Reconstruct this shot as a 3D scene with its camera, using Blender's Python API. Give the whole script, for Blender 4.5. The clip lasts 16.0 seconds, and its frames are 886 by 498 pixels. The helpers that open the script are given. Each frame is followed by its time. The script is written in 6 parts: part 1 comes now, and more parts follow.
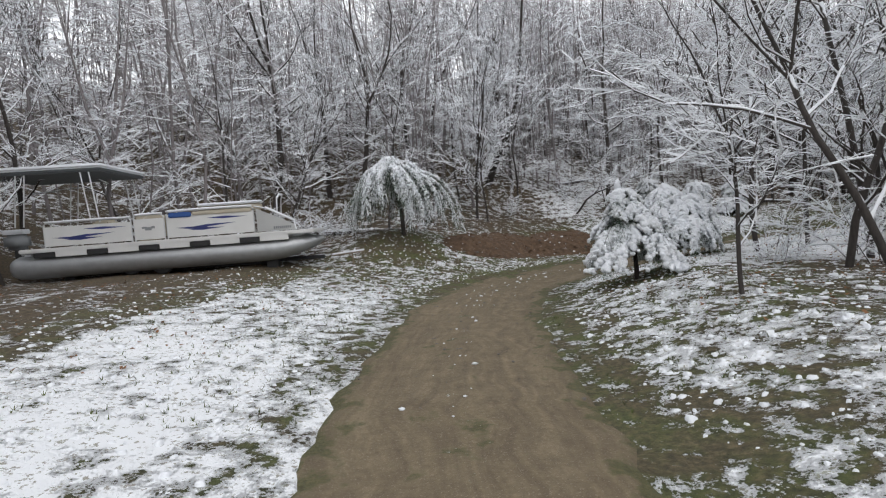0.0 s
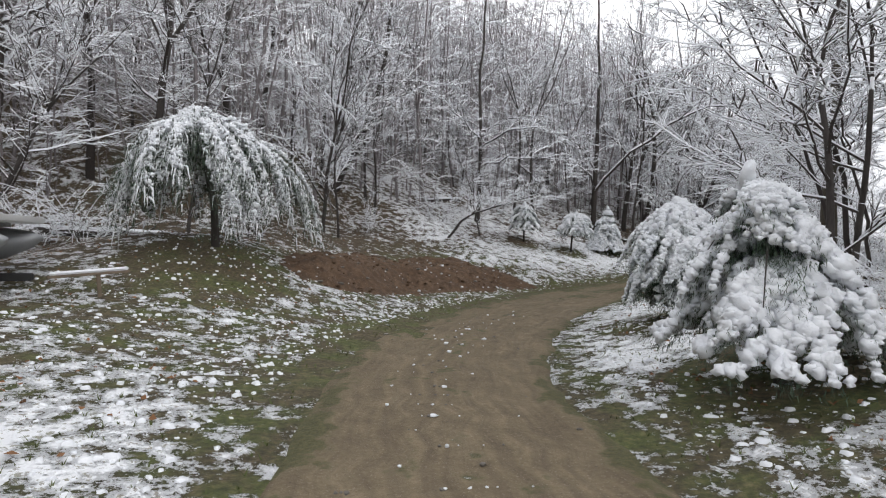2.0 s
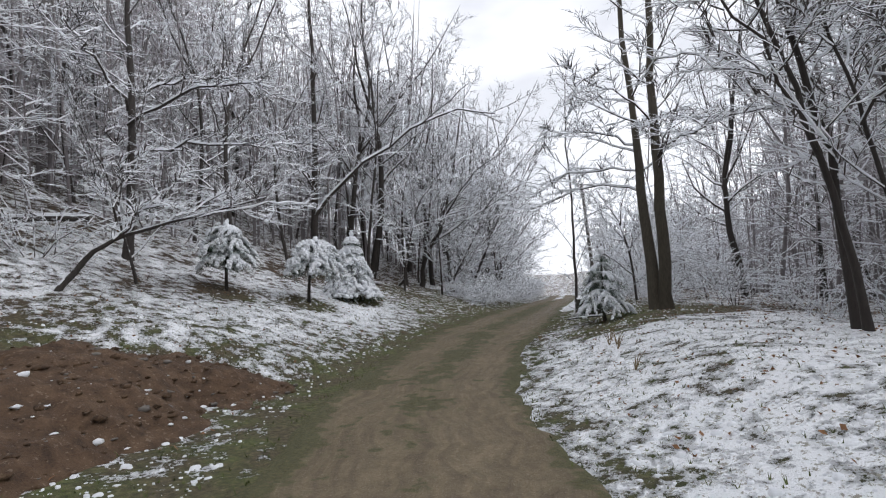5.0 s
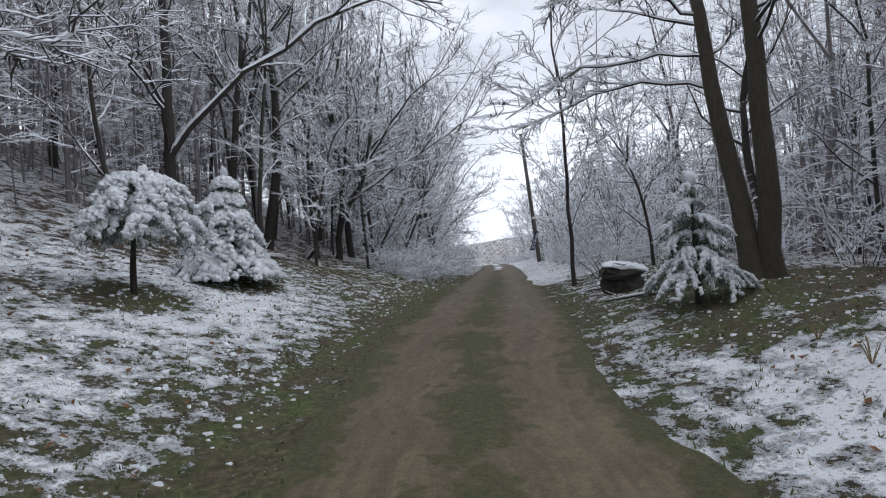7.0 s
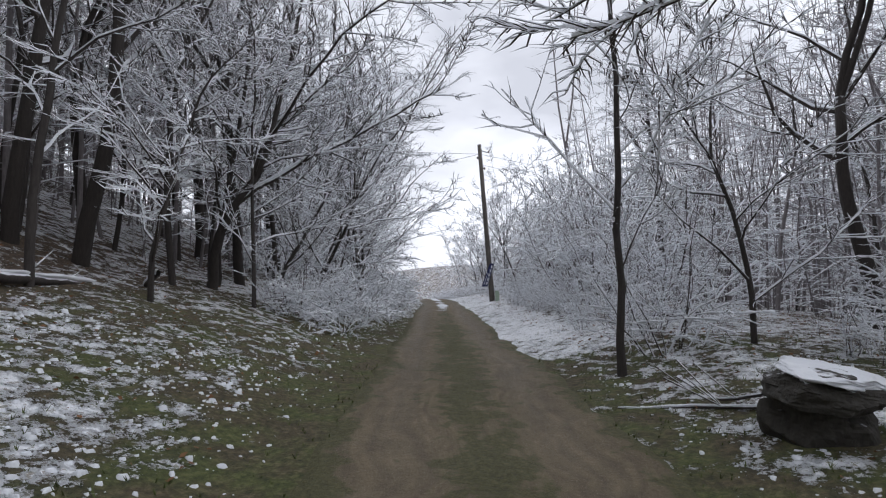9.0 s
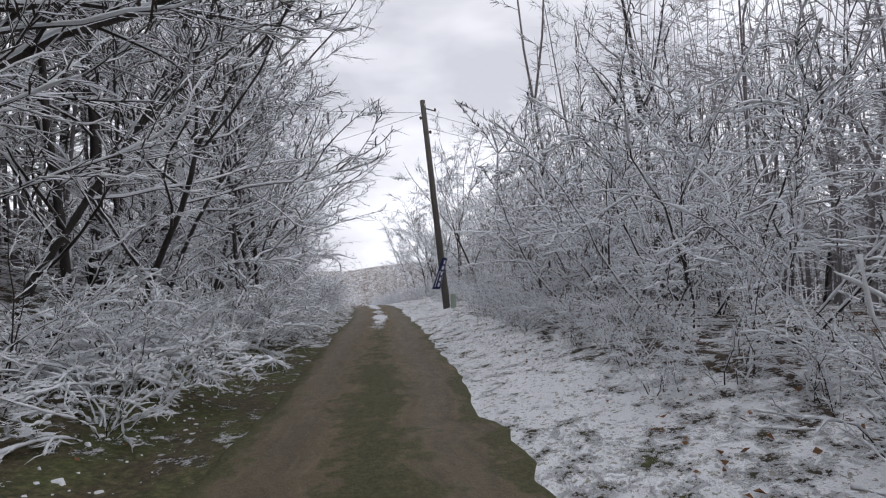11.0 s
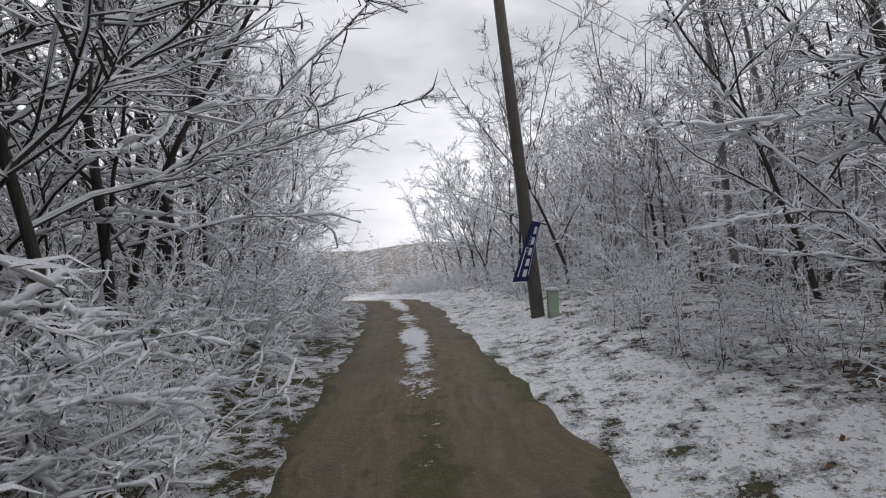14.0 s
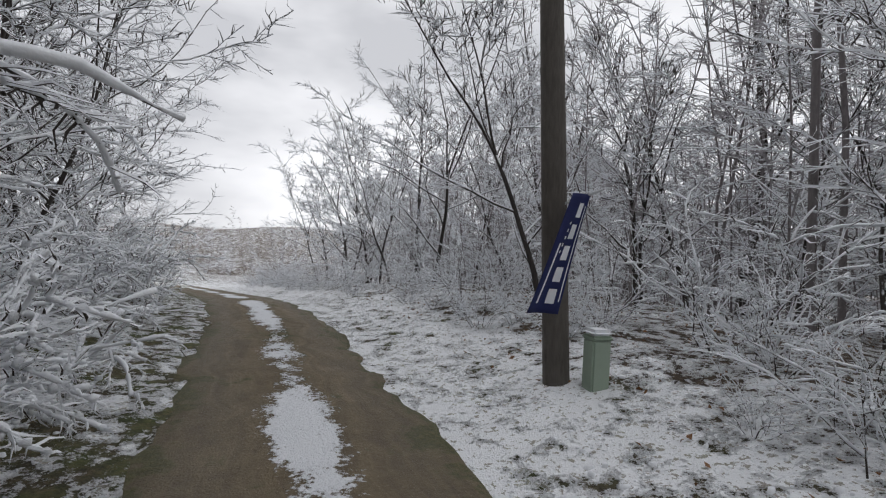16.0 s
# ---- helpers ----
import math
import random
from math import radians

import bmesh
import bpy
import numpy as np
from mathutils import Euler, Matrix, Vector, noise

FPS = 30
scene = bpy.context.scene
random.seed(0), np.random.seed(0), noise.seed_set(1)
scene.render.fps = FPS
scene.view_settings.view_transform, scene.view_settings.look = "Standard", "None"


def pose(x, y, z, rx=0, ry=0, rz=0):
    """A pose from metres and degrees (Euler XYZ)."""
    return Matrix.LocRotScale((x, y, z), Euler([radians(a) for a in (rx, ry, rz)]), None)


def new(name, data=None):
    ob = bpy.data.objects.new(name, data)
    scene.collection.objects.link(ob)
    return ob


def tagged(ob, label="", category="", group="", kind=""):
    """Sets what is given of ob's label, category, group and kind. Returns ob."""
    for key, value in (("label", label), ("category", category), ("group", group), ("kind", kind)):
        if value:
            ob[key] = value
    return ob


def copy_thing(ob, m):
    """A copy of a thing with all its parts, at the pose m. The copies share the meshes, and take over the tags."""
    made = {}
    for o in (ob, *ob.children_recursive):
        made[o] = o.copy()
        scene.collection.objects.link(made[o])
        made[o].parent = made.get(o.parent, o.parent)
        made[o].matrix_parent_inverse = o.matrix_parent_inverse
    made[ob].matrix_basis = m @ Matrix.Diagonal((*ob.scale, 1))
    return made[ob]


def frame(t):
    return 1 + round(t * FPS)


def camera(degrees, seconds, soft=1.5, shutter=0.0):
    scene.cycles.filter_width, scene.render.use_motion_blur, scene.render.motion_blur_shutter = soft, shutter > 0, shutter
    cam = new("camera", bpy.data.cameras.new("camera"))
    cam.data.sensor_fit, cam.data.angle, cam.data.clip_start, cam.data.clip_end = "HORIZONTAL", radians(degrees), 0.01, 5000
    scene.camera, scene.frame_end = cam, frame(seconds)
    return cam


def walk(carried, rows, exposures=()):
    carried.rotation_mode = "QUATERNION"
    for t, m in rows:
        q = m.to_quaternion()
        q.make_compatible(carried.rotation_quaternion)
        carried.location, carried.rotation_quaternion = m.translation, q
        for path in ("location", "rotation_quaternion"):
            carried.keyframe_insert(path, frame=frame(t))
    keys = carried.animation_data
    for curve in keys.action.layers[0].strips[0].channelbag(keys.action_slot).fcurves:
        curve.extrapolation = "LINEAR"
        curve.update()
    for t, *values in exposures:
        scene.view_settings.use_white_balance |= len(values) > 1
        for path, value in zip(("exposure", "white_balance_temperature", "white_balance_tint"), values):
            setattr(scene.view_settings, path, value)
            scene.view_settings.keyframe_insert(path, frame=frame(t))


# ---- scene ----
cam = camera(80.0, 16.0, soft=1.15)
EXPOSURES = [(0.0, 0.28, 6450, 10.5), (2.0, 0.42, 6500, 11.5), (4.0, 0.44, 6500, 12.5), (6.5, 0.18, 6000, 11.5), (9.5, 0.06, 6200, 14.0), (12.0, -0.06, 6350, 15.0), (16.0, -0.12, 6500, 11.5)]
PATH = [
    (0, -1.219, -3.235, 1.658, 0.95, -3.22, -3.47),
    (0.5, -1.620, -1.364, 1.602, -4.06, -4.15, -5.28),
    (1, -1.849, 0.476, 1.536, -10.73, -4.91, -3.83),
    (1.5, -2.018, 2.223, 1.483, -16.91, -3.41, -0.50),
    (2, -2.063, 3.896, 1.449, -19.25, -1.09, 1.58),
    (2.5, -1.844, 5.607, 1.438, -24.59, -0.81, 0.77),
    (3, -1.363, 7.244, 1.425, -29.23, -0.54, -1.03),
    (3.5, -0.760, 8.855, 1.415, -38.26, -0.28, -3.24),
    (4, -0.099, 10.474, 1.416, -43.03, -0.25, -0.59),
    (4.2, 0.165, 11.122, 1.416, -47.62, 1.01, -2.41),
    (6.3, 4.973, 16.520, 1.250, -59.59, 2.67, -2.26),
    (6.5, 5.489, 16.941, 1.259, -60.37, 0.34, -4.31),
    (7, 6.779, 17.994, 1.281, -64.82, 0.48, -4.06),
    (7.5, 8.185, 18.931, 1.334, -69.46, 3.57, -2.65),
    (8, 9.716, 19.726, 1.412, -70.39, 2.89, -2.64),
    (8.5, 11.209, 20.358, 1.490, -76.25, 4.36, 1.15),
    (9, 12.710, 20.897, 1.580, -72.48, 3.04, -0.27),
    (9.5, 14.155, 21.337, 1.661, -74.63, 3.78, 1.03),
    (9.7, 14.733, 21.513, 1.693, -74.63, 2.80, 0.71),
    (11.8, 22.104, 23.263, 1.657, -79.39, 3.39, -3.67),
    (12, 22.689, 23.499, 1.667, -79.11, 3.94, -3.71),
    (12.5, 24.151, 24.090, 1.691, -78.88, 4.92, -4.67),
    (13, 25.587, 24.664, 1.716, -79.19, 3.86, -3.13),
    (13.5, 26.992, 25.262, 1.727, -77.84, 2.38, 0.16),
    (14, 28.324, 25.894, 1.722, -76.21, 0.48, -2.93),
    (14.5, 29.760, 26.429, 1.719, -83.11, 0.80, 1.96),
    (15, 31.126, 26.901, 1.715, -82.49, -1.25, 1.62),
    (15.5, 32.419, 27.425, 1.693, -84.04, 0.30, 2.56),
    (16, 33.790, 27.911, 1.664, -90.29, -0.17, 2.89),
]
walk(cam, [(t, Matrix.Translation((x, y, z)) @ pose(0, 0, 0, 0, 0, a) @ pose(0, 0, 0, 90 + p) @ pose(0, 0, 0, 0, 0, r)) for t, x, y, z, a, p, r in PATH], EXPOSURES)

# ---- light: a bright overcast sky with a faint, wide sun ----
SUN_EL, SUN_AZ = 38.0, 200.0
world = bpy.data.worlds.new("overcast_sky")
scene.world = world
world.use_nodes = True
nt = world.node_tree
nt.nodes.clear()
w_out = nt.nodes.new("ShaderNodeOutputWorld")
w_bg = nt.nodes.new("ShaderNodeBackground")
w_sky = nt.nodes.new("ShaderNodeTexSky")
w_sky.sky_type, w_sky.sun_disc = "NISHITA", False
w_sky.sun_elevation, w_sky.sun_rotation = radians(SUN_EL), radians(SUN_AZ)
w_hsv = nt.nodes.new("ShaderNodeHueSaturation")
w_hsv.inputs["Saturation"].default_value = 0.15
w_co = nt.nodes.new("ShaderNodeTexCoord")
w_map = nt.nodes.new("ShaderNodeMapping")
w_map.inputs["Scale"].default_value = (1.0, 1.0, 2.6)
w_n = nt.nodes.new("ShaderNodeTexNoise")
w_n.inputs["Scale"].default_value, w_n.inputs["Detail"].default_value = 1.7, 5.0
w_ramp = nt.nodes.new("ShaderNodeValToRGB")
w_ramp.color_ramp.elements[0].position, w_ramp.color_ramp.elements[0].color = 0.36, (7.2, 7.4, 7.8, 1)
w_ramp.color_ramp.elements[1].position, w_ramp.color_ramp.elements[1].color = 0.64, (14.2, 14.4, 14.7, 1)
w_mix = nt.nodes.new("ShaderNodeMix")
w_mix.data_type = "RGBA"
w_mix.inputs[0].default_value = 0.85
nt.links.new(w_co.outputs["Generated"], w_map.inputs["Vector"])
nt.links.new(w_map.outputs["Vector"], w_n.inputs["Vector"])
nt.links.new(w_n.outputs["Fac"], w_ramp.inputs["Fac"])
nt.links.new(w_sky.outputs["Color"], w_hsv.inputs["Color"])
nt.links.new(w_hsv.outputs["Color"], w_mix.inputs[6])
nt.links.new(w_ramp.outputs["Color"], w_mix.inputs[7])
nt.links.new(w_mix.outputs[2], w_bg.inputs["Color"])
w_bg.inputs["Strength"].default_value = 0.1
nt.links.new(w_bg.outputs["Background"], w_out.inputs["Surface"])

sun_data = bpy.data.lights.new("sun", "SUN")
sun_data.energy, sun_data.angle, sun_data.color = 0.5, radians(40), (1.0, 0.97, 0.93)
sun = new("sun", sun_data)
sun.matrix_world = pose(0, 0, 60, 90 - SUN_EL, 0, SUN_AZ - 180)


# ---- materials ----
def material(name, rough=0.85, metal=0.0):
    m = bpy.data.materials.new(name)
    m.use_nodes = True
    b = m.node_tree.nodes["Principled BSDF"]
    b.inputs["Roughness"].default_value = rough
    b.inputs["Metallic"].default_value = metal
    return m, m.node_tree, b


def node(tree, kind, **values):
    n = tree.nodes.new(kind)
    for key, value in values.items():
        n.inputs[key].default_value = value
    return n


def coords(tree, kind="Object"):
    return tree.nodes.new("ShaderNodeTexCoord").outputs[kind]


def noise_of(tree, vector, scale, detail=4.0, rough=0.55):
    n = node(tree, "ShaderNodeTexNoise", Scale=scale, Detail=detail, Roughness=rough)
    tree.links.new(vector, n.inputs["Vector"])
    return n.outputs["Fac"]


def ramp(tree, fac, *stops):
    n = tree.nodes.new("ShaderNodeValToRGB")
    els = n.color_ramp.elements
    while len(els) < len(stops):
        els.new(0.5)
    for e, (p, c) in zip(els, stops):
        e.position = p
        e.color = (c, c, c, 1) if isinstance(c, (int, float)) else (*c, 1)
    tree.links.new(fac, n.inputs["Fac"])
    return n.outputs["Color"]


def mix(tree, fac, a, b):
    n = tree.nodes.new("ShaderNodeMix")
    n.data_type = "RGBA"
    for value, slot in ((fac, 0), (a, 6), (b, 7)):
        if isinstance(value, (int, float)):
            n.inputs[slot].default_value = value
        elif isinstance(value, tuple):
            n.inputs[slot].default_value = (*value, 1)
        else:
            tree.links.new(value, n.inputs[slot])
    return n.outputs[2]


def maths(tree, op, a, b=0.0, clamp=False):
    n = tree.nodes.new("ShaderNodeMath")
    n.operation, n.use_clamp = op, clamp
    for slot, value in ((0, a), (1, b)):
        if isinstance(value, (int, float)):
            n.inputs[slot].default_value = value
        else:
            tree.links.new(value, n.inputs[slot])
    return n.outputs[0]


def bump(tree, bsdf, height, strength=0.5, distance=0.02):
    n = node(tree, "ShaderNodeBump", Strength=strength, Distance=distance)
    tree.links.new(height, n.inputs["Height"])
    tree.links.new(n.outputs["Normal"], bsdf.inputs["Normal"])


SNOW = (0.80, 0.82, 0.85)


def snow_material():
    m, t, b = material("snow", 0.7)
    c = coords(t)
    big, fine = noise_of(t, c, 3.0), noise_of(t, c, 60.0, 2.0)
    t.links.new(mix(t, big, (0.72, 0.75, 0.80), (0.86, 0.87, 0.88)), b.inputs["Base Color"])
    bump(t, b, maths(t, "ADD", big, maths(t, "MULTIPLY", fine, 0.3)), 0.5, 0.03)
    return m


def bark_material(name, dark, light, snow=0.45):
    """Bark with snow caught on whatever faces up."""
    m, t, b = material(name, 0.9)
    c = coords(t)
    s = node(t, "ShaderNodeMapping", Scale=(1, 1, 0.22))
    t.links.new(c, s.inputs["Vector"])
    grain, patch = noise_of(t, s.outputs["Vector"], 28.0, 5.0), noise_of(t, c, 5.0)
    col = mix(t, grain, dark, light)
    geo = t.nodes.new("ShaderNodeNewGeometry")
    xyz = t.nodes.new("ShaderNodeSeparateXYZ")
    t.links.new(geo.outputs["Normal"], xyz.inputs[0])
    up = maths(t, "ADD", xyz.outputs["Z"], maths(t, "MULTIPLY", maths(t, "SUBTRACT", patch, 0.5), 0.9))
    lay = ramp(t, up, (snow, 0.0), (snow + 0.12, 1.0))
    t.links.new(mix(t, lay, col, SNOW), b.inputs["Base Color"])
    bump(t, b, grain, 0.7, 0.02)
    return m


def plain_material(name, colour, rough=0.5, metal=0.0, vary=0.15, scale=8.0, relief=0.1):
    m, t, b = material(name, rough, metal)
    n = noise_of(t, coords(t), scale)
    lo = tuple(v * (1 - vary) for v in colour)
    hi = tuple(min(1.0, v * (1 + vary)) for v in colour)
    t.links.new(mix(t, n, lo, hi), b.inputs["Base Color"])
    if relief:
        bump(t, b, noise_of(t, coords(t), scale * 6), relief, 0.01)
    return m


def ground_material():
    """Grass, leaf litter and thin broken snow; the sheet carries how much snow, grass and bare soil lie where."""
    m, t, b = material("ground", 0.92)
    c = coords(t)
    attr = t.nodes.new("ShaderNodeAttribute")
    attr.attribute_name = "cover"
    sep = t.nodes.new("ShaderNodeSeparateColor")
    t.links.new(attr.outputs["Color"], sep.inputs[0])
    cover, grassy = sep.outputs[0], sep.outputs[1]
    flat = node(t, "ShaderNodeMapping", Scale=(1, 1, 0.3))
    t.links.new(c, flat.inputs["Vector"])
    v = flat.outputs["Vector"]
    big, mid = noise_of(t, v, 0.45, 3.0), noise_of(t, v, 3.4, 6.0, 0.70)
    fine, tiny = noise_of(t, v, 15.0, 5.0, 0.7), noise_of(t, v, 55.0, 3.0, 0.7)
    grass = ramp(t, fine, (0.28, (0.022, 0.029, 0.009)), (0.5, (0.076, 0.090, 0.026)), (0.72, (0.175, 0.17, 0.065)))
    litter = ramp(t, fine, (0.28, (0.020, 0.015, 0.011)), (0.5, (0.080, 0.056, 0.036)), (0.75, (0.20, 0.145, 0.095)))
    worn = ramp(t, noise_of(t, v, 1.6, 4.0, 0.65), (0.42, 0.25), (0.62, 1.0))
    base = mix(t, maths(t, "MULTIPLY", grassy, worn), litter, grass)
    level = maths(t, "ADD", maths(t, "MULTIPLY", mid, 0.68), maths(t, "MULTIPLY", fine, 0.32))
    level = maths(t, "ADD", maths(t, "MULTIPLY", maths(t, "SUBTRACT", level, 0.5), 1.9), 0.5)
    level = maths(t, "ADD", level, maths(t, "MULTIPLY", maths(t, "SUBTRACT", big, 0.5), 0.40))
    level = maths(t, "ADD", level, maths(t, "MULTIPLY", maths(t, "SUBTRACT", tiny, 0.5), 0.16))
    edge = maths(t, "SUBTRACT", maths(t, "ADD", level, maths(t, "SUBTRACT", cover, 0.5)), 0.5)
    white = ramp(t, maths(t, "ADD", edge, 0.5), (0.495, 0.0), (0.535, 1.0))
    specks = ramp(t, noise_of(t, v, 15.0, 4.0, 0.7), (0.565, 0.0), (0.61, 1.0))
    white = maths(t, "MULTIPLY", white, maths(t, "SUBTRACT", 1.0, maths(t, "MULTIPLY", specks, 0.75)))
    snow_col = mix(t, fine, (0.80, 0.82, 0.85), (0.90, 0.91, 0.92))
    t.links.new(mix(t, white, base, snow_col), b.inputs["Base Color"])
    lift = ramp(t, maths(t, "ADD", edge, 0.5), (0.47, 0.0), (0.62, 1.0))
    h = maths(t, "ADD", maths(t, "MULTIPLY", lift, 1.0), maths(t, "MULTIPLY", maths(t, "ADD", fine, tiny), 0.35))
    bump(t, b, h, 0.9, 0.05)
    return m


def dirt_material(name, a, b_, c_, speck=0.64):
    m, t, b = material(name, 0.95)
    c = coords(t)
    big, mid, fine = noise_of(t, c, 0.8), noise_of(t, c, 6.0, 5.0), noise_of(t, c, 45.0, 4.0, 0.7)
    col = ramp(t, maths(t, "ADD", maths(t, "MULTIPLY", mid, 0.6), maths(t, "MULTIPLY", fine, 0.4)), (0.3, a), (0.5, b_), (0.72, c_))
    stony = ramp(t, noise_of(t, c, 22.0, 2.0), (speck, 0.0), (speck + 0.03, 1.0))
    col = mix(t, maths(t, "MULTIPLY", stony, 0.5), col, (0.30, 0.24, 0.18))
    col = mix(t, maths(t, "MULTIPLY", big, 0.35), col, tuple(v * 0.6 for v in b_))
    t.links.new(col, b.inputs["Base Color"])
    bump(t, b, maths(t, "ADD", mid, fine), 0.8, 0.03)
    return m


def road_material():
    """Packed brown soil: two wheel tracks, a grassy middle that carries snow in places, grass creeping in from the sides."""
    m, t, b = material("road_soil", 0.9)
    c = coords(t)
    attr = t.nodes.new("ShaderNodeAttribute")
    attr.attribute_name = "cover"
    sep = t.nodes.new("ShaderNodeSeparateColor")
    t.links.new(attr.outputs["Color"], sep.inputs[0])
    snow, grassy, wet = sep.outputs[0], sep.outputs[1], sep.outputs[2]
    big, mid, fine, tiny = noise_of(t, c, 0.7), noise_of(t, c, 4.0, 5.0), noise_of(t, c, 22.0, 4.0, 0.7), noise_of(t, c, 90.0, 2.0)
    soil = ramp(t, maths(t, "ADD", maths(t, "MULTIPLY", mid, 0.55), maths(t, "MULTIPLY", fine, 0.45)), (0.3, (0.12, 0.090, 0.052)), (0.5, (0.225, 0.175, 0.105)), (0.72, (0.36, 0.29, 0.19)))
    way = t.nodes.new("ShaderNodeAttribute")
    way.attribute_name = "way"
    drag = node(t, "ShaderNodeMapping", Scale=(9.0, 55.0, 1.0))
    t.links.new(way.outputs["Vector"], drag.inputs["Vector"])
    streak = noise_of(t, drag.outputs["Vector"], 1.0, 4.0, 0.6)
    soil = mix(t, ramp(t, streak, (0.35, 0.55), (0.65, 0.0)), soil, (0.075, 0.052, 0.032))
    grit = ramp(t, noise_of(t, c, 48.0, 2.0, 0.8), (0.60, 0.0), (0.66, 1.0))
    soil = mix(t, maths(t, "MULTIPLY", grit, 0.55), soil, (0.40, 0.33, 0.25))
    leafy = ramp(t, noise_of(t, c, 30.0, 3.0, 0.8), (0.66, 0.0), (0.70, 1.0))
    soil = mix(t, maths(t, "MULTIPLY", leafy, 0.7), soil, (0.045, 0.030, 0.018))
    soil = mix(t, maths(t, "MULTIPLY", wet, 0.6), soil, (0.072, 0.058, 0.032))
    grass = ramp(t, fine, (0.25, (0.024, 0.028, 0.010)), (0.5, (0.066, 0.070, 0.022)), (0.78, (0.14, 0.12, 0.05)))
    level = maths(t, "ADD", maths(t, "MULTIPLY", mid, 0.5), maths(t, "MULTIPLY", fine, 0.5))
    ragged = maths(t, "ADD", level, maths(t, "MULTIPLY", maths(t, "SUBTRACT", maths(t, "ADD", big, mid), 1.0), 1.1))
    g_edge = ramp(t, maths(t, "ADD", ragged, maths(t, "SUBTRACT", grassy, 0.52)), (0.44, 0.0), (0.60, 0.85))
    s_edge = ramp(t, maths(t, "ADD", level, maths(t, "SUBTRACT", snow, 0.5)), (0.50, 0.0), (0.545, 1.0))
    col = mix(t, g_edge, soil, grass)
    col = mix(t, s_edge, col, (0.80, 0.82, 0.85))
    t.links.new(col, b.inputs["Base Color"])
    t.links.new(ramp(t, wet, (0.0, 0.95), (1.0, 0.55)), b.inputs["Roughness"])
    h = maths(t, "ADD", maths(t, "ADD", fine, streak), maths(t, "MULTIPLY", s_edge, 1.2))
    h = maths(t, "ADD", h, maths(t, "MULTIPLY", grit, 0.6))
    bump(t, b, maths(t, "ADD", h, maths(t, "MULTIPLY", tiny, 0.5)), 0.8, 0.03)
    return m


M_SNOW = snow_material()
M_BARK = bark_material("bark_grey", (0.016, 0.013, 0.012), (0.072, 0.061, 0.054), 0.45)
M_BARK_DARK = bark_material("bark_dark", (0.014, 0.011, 0.010), (0.055, 0.045, 0.038), 0.6)
M_BARK_OLIVE = bark_material("bark_olive", (0.020, 0.017, 0.012), (0.095, 0.080, 0.057), 0.62)
# far bark is lightened to carry the wood's haze in its colour
M_BARK_FAR = bark_material("bark_hazed", (0.10, 0.088, 0.088), (0.30, 0.272, 0.272), 0.25)
M_TWIG = bark_material("twig_bark", (0.018, 0.014, 0.012), (0.070, 0.056, 0.048), 0.2)
# deep-wood twigs paled: haze and light between the trees put into the colour
M_HAZED_TWIG = bark_material("hazed_twig", (0.34, 0.315, 0.325), (0.58, 0.555, 0.565), -0.45)
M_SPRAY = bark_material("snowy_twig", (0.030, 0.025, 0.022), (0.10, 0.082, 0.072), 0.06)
M_NEEDLE = plain_material("needles", (0.045, 0.075, 0.045), 0.8, 0, 0.5, 9.0, 0)
M_GROUND = ground_material()
M_ROAD = road_material()
M_SOIL = dirt_material("red_soil", (0.026, 0.016, 0.010), (0.098, 0.057, 0.031), (0.20, 0.128, 0.075))
M_STONE = plain_material("grey_stone", (0.16, 0.145, 0.13), 0.9, 0, 0.4, 6.0, 0.6)
M_GEL = plain_material("boat_white", (0.62, 0.62, 0.61), 0.35, 0, 0.08, 3.0, 0.03)
M_ALU = plain_material("aluminium", (0.55, 0.56, 0.57), 0.38, 0.9, 0.1, 10.0, 0.05)
M_TUBE = plain_material("weathered_aluminium", (0.40, 0.41, 0.42), 0.5, 0.75, 0.2, 5.0, 0.1)
M_NAVY = plain_material("navy_paint", (0.03, 0.04, 0.16), 0.45, 0, 0.1, 10.0, 0)
M_BLUE = plain_material("blue_canvas", (0.03, 0.085, 0.27), 0.8, 0, 0.2, 20.0, 0.1)
M_BEIGE = plain_material("beige_vinyl", (0.42, 0.38, 0.30), 0.6, 0, 0.15, 6.0, 0.1)
M_BLACK = plain_material("black_rubber", (0.018, 0.018, 0.019), 0.7, 0, 0.3, 20.0, 0.1)
M_GREY = plain_material("grey_plastic", (0.22, 0.23, 0.24), 0.45, 0, 0.1, 10.0, 0.05)
M_CANOPY = plain_material("grey_canvas", (0.11, 0.12, 0.125), 0.85, 0, 0.2, 10.0, 0.1)
M_WOOD = plain_material("weathered_wood", (0.16, 0.125, 0.09), 0.9, 0, 0.4, 15.0, 0.4)
M_POLE = bark_material("pole_wood", (0.055, 0.048, 0.042), (0.14, 0.125, 0.11), 0.8)
M_GREEN = plain_material("pale_green_metal", (0.30, 0.37, 0.29), 0.5, 0.0, 0.12, 8.0, 0.05)
M_FLAG = plain_material("navy_cloth", (0.012, 0.018, 0.085), 0.85, 0, 0.2, 30.0, 0.1)
M_WHITE = plain_material("white_print", (0.75, 0.76, 0.80), 0.8, 0, 0.05, 20.0, 0)
M_CERAMIC = plain_material("brown_ceramic", (0.10, 0.06, 0.05), 0.3, 0, 0.1, 10.0, 0)
M_WIRE = plain_material("wire", (0.10, 0.10, 0.11), 0.6, 0.3, 0.1, 10.0, 0)
M_DRY = plain_material("dry_grass", (0.24, 0.18, 0.10), 0.9, 0, 0.4, 9.0, 0)
M_GRASS = plain_material("grass_blades", (0.085, 0.105, 0.03), 0.85, 0, 0.6, 2.0, 0)
